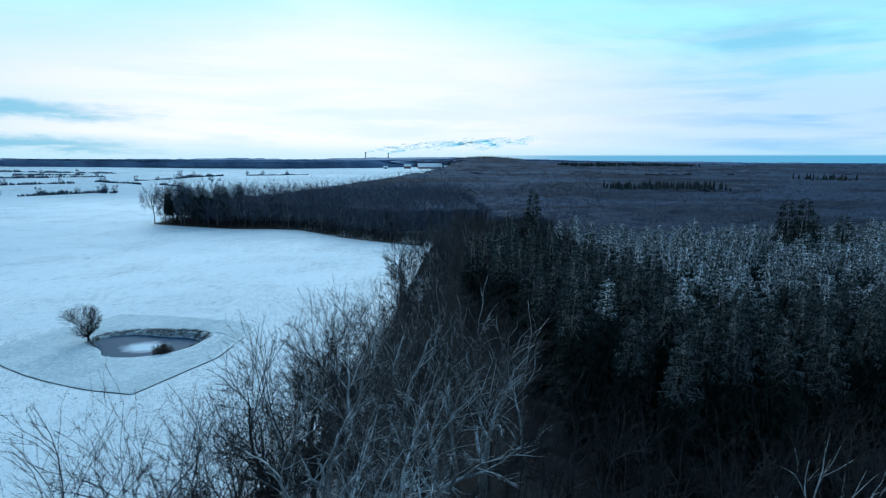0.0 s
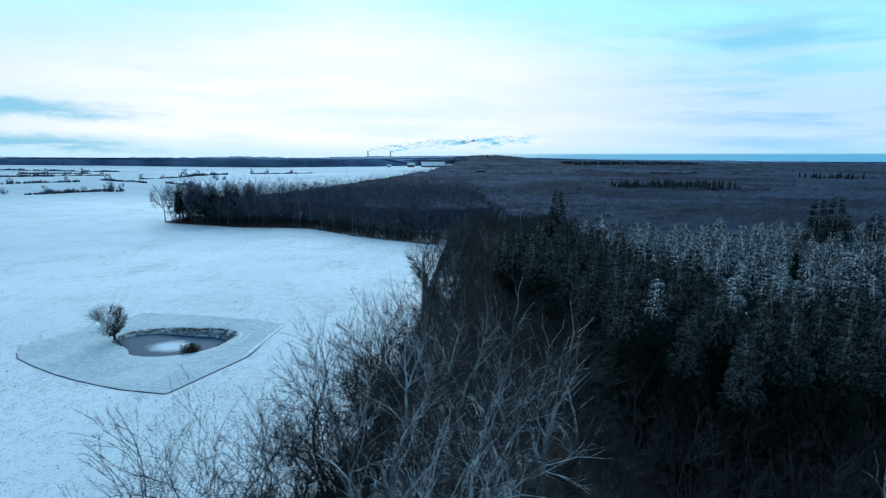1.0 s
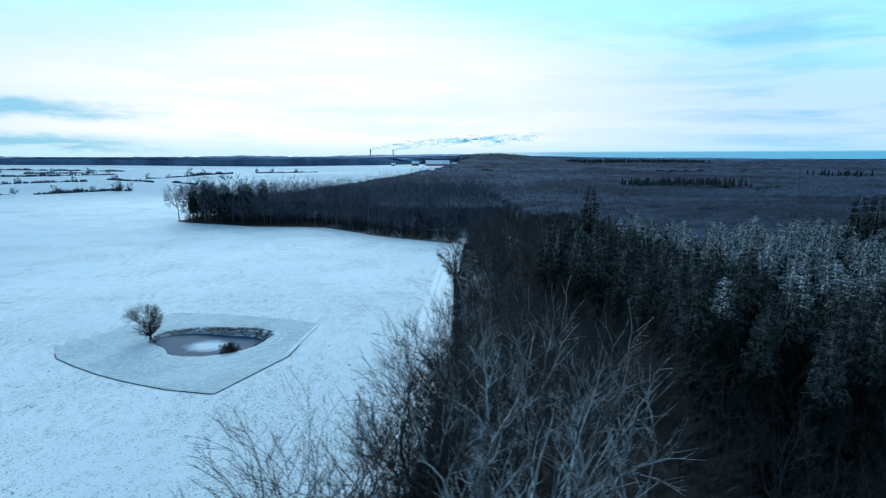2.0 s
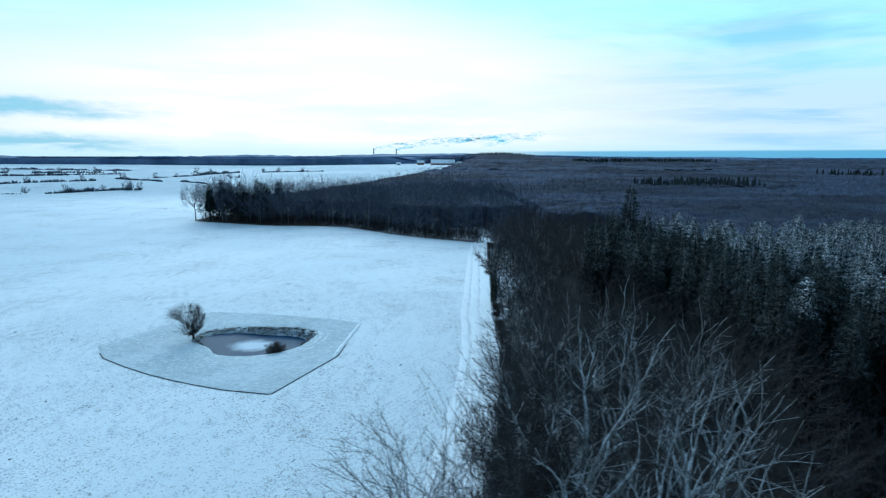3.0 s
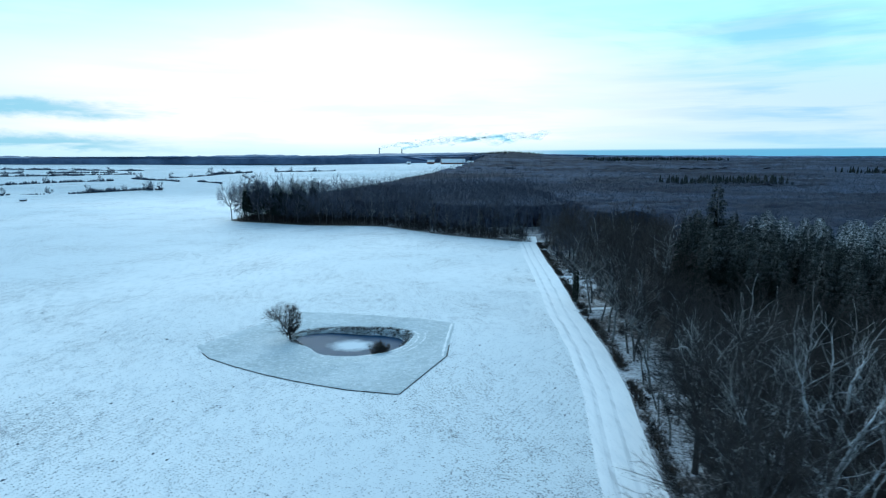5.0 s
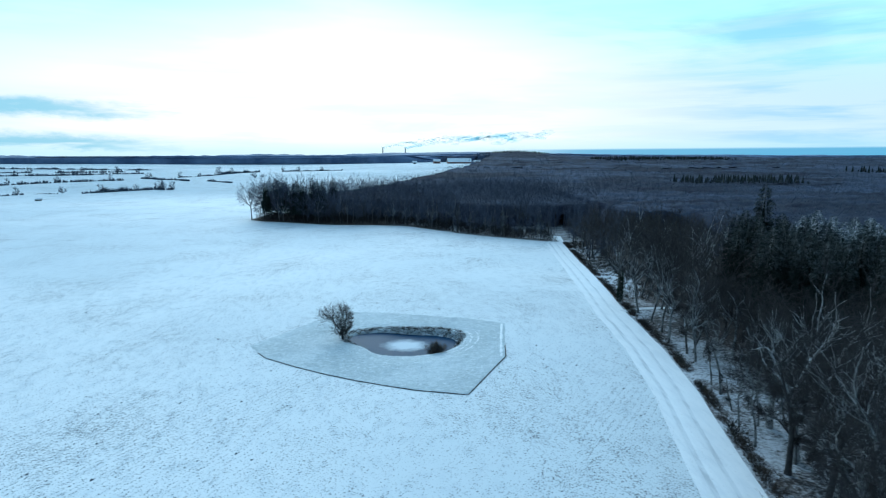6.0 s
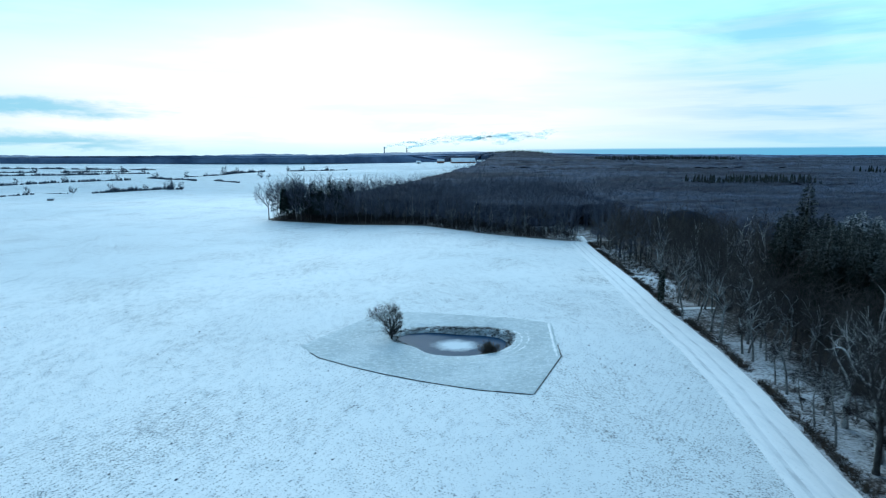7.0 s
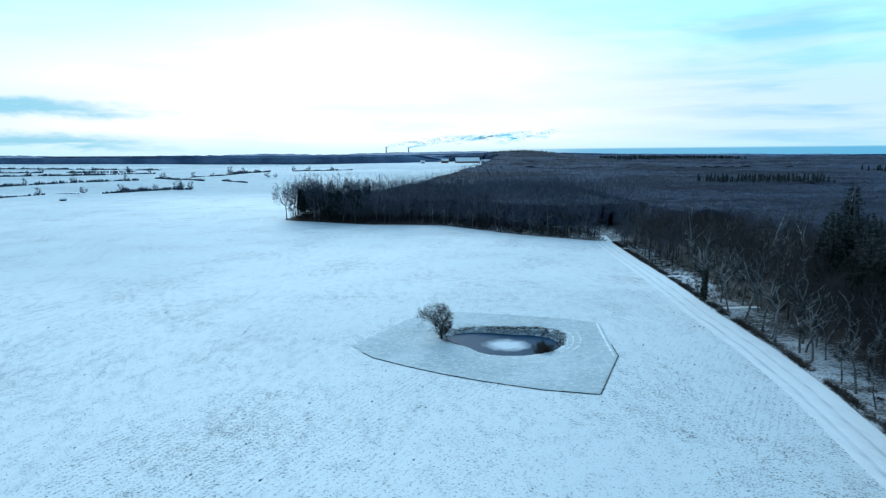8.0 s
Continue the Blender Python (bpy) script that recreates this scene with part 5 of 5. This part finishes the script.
hedge([(-330, 1138), (-260, 1150), (-215, 1170)], 4.0, 10, gap=0.03)

field_trees = [tree_thing("field_tree", "round-crowned bare tree in the far hedges", "tree", "trees of the far fields",
                          forked_tree(700 + k, 9.5, 1.8, 4.2, 0.22, 5, 0.055, 4, limbs=6, bark_gens=2, open_angle=0.9, twig=(0.5, 1.1), tip=0.05, low=0.5, more=1.25), HEDGE, HEDGE) for k in range(2)]
for x, y, s in ((-370, 572, 0.95), (-352, 606, 0.8), (-334, 620, 1.3), (-329, 618, 1.0), (-321, 622, 1.0), (-394, 552, 0.9), (-428, 538, 0.85),
                (-545, 690, 0.9), (-511, 729, 1.0), (-470, 775, 0.9), (-455, 850, 1.1), (-425, 888, 1.0), (-412, 930, 0.8), (-406, 985, 0.9),
                (-308, 876, 1.2), (-297, 877, 0.8), (-640, 940, 1.0), (-700, 926, 1.1), (-600, 990, 1.1), (-560, 1034, 1.2), (-423, 1048, 1.5),
                (-405, 1062, 1.2), (-862, 1086, 1.2), (-690, 1085, 1.2), (-640, 1110, 1.3), (-328, 1138, 1.2), (-300, 1142, 1.2), (-255, 1152, 1.1), (-780, 1076, 1.2),
                (-1010, 1090, 1.1)):
    plant(field_trees[rng.integers(2)], x, y, rng, (s, s))
retire(*field_trees, *dark_spruces)


# ---------------------------------------------------------------- farm and chimneys
def box(x0, x1, y0, y1, z0, z1):
    v = np.array([(x, y, z) for z in (z0, z1) for y in (y0, y1) for x in (x0, x1)], float)
    f = np.array([(0, 2, 3, 1), (4, 5, 7, 6), (0, 1, 5, 4), (2, 6, 7, 3), (0, 4, 6, 2), (1, 3, 7, 5)])
    return v, f


def gable(length, depth, eaves, top, over):
    """Walls with gable ends, and a pitched roof of two thick slopes."""
    h, d = length / 2, depth / 2
    w = np.array([(-h, -d, 0), (h, -d, 0), (h, d, 0), (-h, d, 0), (-h, -d, eaves), (h, -d, eaves), (h, d, eaves), (-h, d, eaves), (-h, 0, top), (h, 0, top)], float)
    wf = np.array([(0, 1, 5), (0, 5, 4), (2, 3, 7), (2, 7, 6), (1, 2, 6), (1, 6, 5), (5, 6, 9), (3, 0, 4), (3, 4, 7), (7, 4, 8)])
    slope = (top - eaves) / d
    parts = []
    for s in (-1, 1):
        a = np.array([(x, s * (d + over), eaves - slope * over + t) for t in (0.05, 0.35) for x in (-h - over, h + over)]
                     + [(x, 0, top + t) for t in (0.05, 0.35) for x in (-h - over, h + over)], float)
        parts.append((a, np.array([(0, 1, 5, 4), (2, 6, 7, 3), (0, 2, 3, 1), (0, 4, 6, 2), (1, 3, 7, 5), (4, 5, 7, 6)])))
    return (w, wf), parts


def farm_building(name, label, x, y, turn, length, depth, eaves, top, wall_mat, doors, chimney=False):
    ob = thing(name, label, "building")
    wall, slopes = gable(length, depth, eaves, top, 0.5)
    part("wall", mesh_of("wall", *wall, wall_mat), ob)
    for s in slopes:
        part("roof_slope", mesh_of("roof_slope", *s, ROOF), ob, "snow-covered roof slope")
    for k in range(doors):
        c = -length / 2 + length * (k + 0.7) / (doors + 0.4)
        part("door", mesh_of("door", *box(c - 2.0, c + 2.0, -depth / 2 - 0.12, -depth / 2 + 0.05, 0.1, min(3.4, eaves - 0.4)), DOOR), ob, "dark barn door")
    if chimney:
        part("chimney", mesh_of("chimney", *box(-0.6, 0.6, -0.5, 0.5, top - 0.6, top + 1.3), BRICK), ob, "brick chimney")
    ob.matrix_basis = pose(x, y, ground_z(x, y), 0, 0, turn)
    return ob


farm_building("barn", "long farm barn with red brick walls and a snowy roof", 44, 1470, 4, 62, 24, 4.2, 13.5, BRICK, 5)
farm_building("farmhouse", "red brick farmhouse with a snowy roof", -14, 1480, 8, 18, 9, 6.0, 11.0, BRICK, 2, True)
farm_building("shed", "low white shed with a snowy roof beside the barn", 92, 1462, 3, 24, 12, 4.5, 8.0, WHITE_WALL, 2)
farm_building("cottage", "small white cottage with a snowy roof", -72, 1500, 0, 11, 8, 4.0, 7.5, WHITE_WALL, 1, True)
farm_building("field_hut", "small dark field hut in the snow", -361, 468, 15, 4, 2.5, 1.4, 2.0, DOOR, 0)


def chimney_stack(x, y, height, radius):
    ob = thing("power_station_chimney", "tall slender concrete chimney trailing smoke on the horizon", "chimney", "chimneys on the horizon")
    p = np.array([[(0, 0, -5.0), (0, 0, height * 0.5), (0, 0, height)]])
    part("shaft", mesh_of("shaft", *tubes((p, np.array([[radius, radius * 0.85, radius * 0.7]])), 14), CONCRETE, smooth=True), ob)
    r = np.array([[(0, 0, height - 4), (0, 0, height - 1), (0, 0, height + 1)]])
    part("rim", mesh_of("rim", *tubes((r, np.array([[radius * 0.9, radius * 0.95, radius * 0.8]])), 14), CONCRETE), ob)
    ob.matrix_basis = pose(x, y, ground_z(x, y))
    return ob


def smoke(x, y, z, seed, length, rise):
    """A drifting plume: a run of ragged puffs that widen down the wind."""
    q = np.random.default_rng(seed)
    pieces = []
    u = 0.0
    while u < 1:
        size = 6 + 20 * u ** 0.6 * q.uniform(0.6, 1.2)
        c = np.array([x + length * u, y + q.normal(0, 10), z + rise * (1 - (1 - u) ** 3) + q.normal(0, 5 + 10 * u)])
        bm = bmesh.new()
        bmesh.ops.create_icosphere(bm, subdivisions=2, radius=1.0)
        v = np.array([p.co for p in bm.verts])
        f = np.array([[p.index for p in face.verts] for face in bm.faces])
        bm.free()
        d = np.array([1 + 0.45 * noise.noise(Vector(p) * 1.6 + Vector((seed + 9 * u, 0, 0))) for p in v])
        pieces.append((c + v * d[:, None] * size * np.array([2.3, 1.0, 0.55]), f))
        u += q.uniform(0.6, 1.3) * size / length
    ob = new("smoke_plume", mesh_of("smoke_plume", *join(pieces), SMOKE, smooth=True))
    ob.visible_shadow = False
    tagged(ob, "grey-blue smoke drifting from the distant chimneys", "smoke", "smoke plumes", kind="stuff")


for x, h in ((-375.0, 70.0), (-193.0, 66.0)):
    chimney_stack(x, 4600, h - ground_z(x, 4600), 5.0)
smoke(-375.0, 4600, 70.0, 3, 1350, 95)
smoke(-193.0, 4610, 66.0, 4, 900, 70)
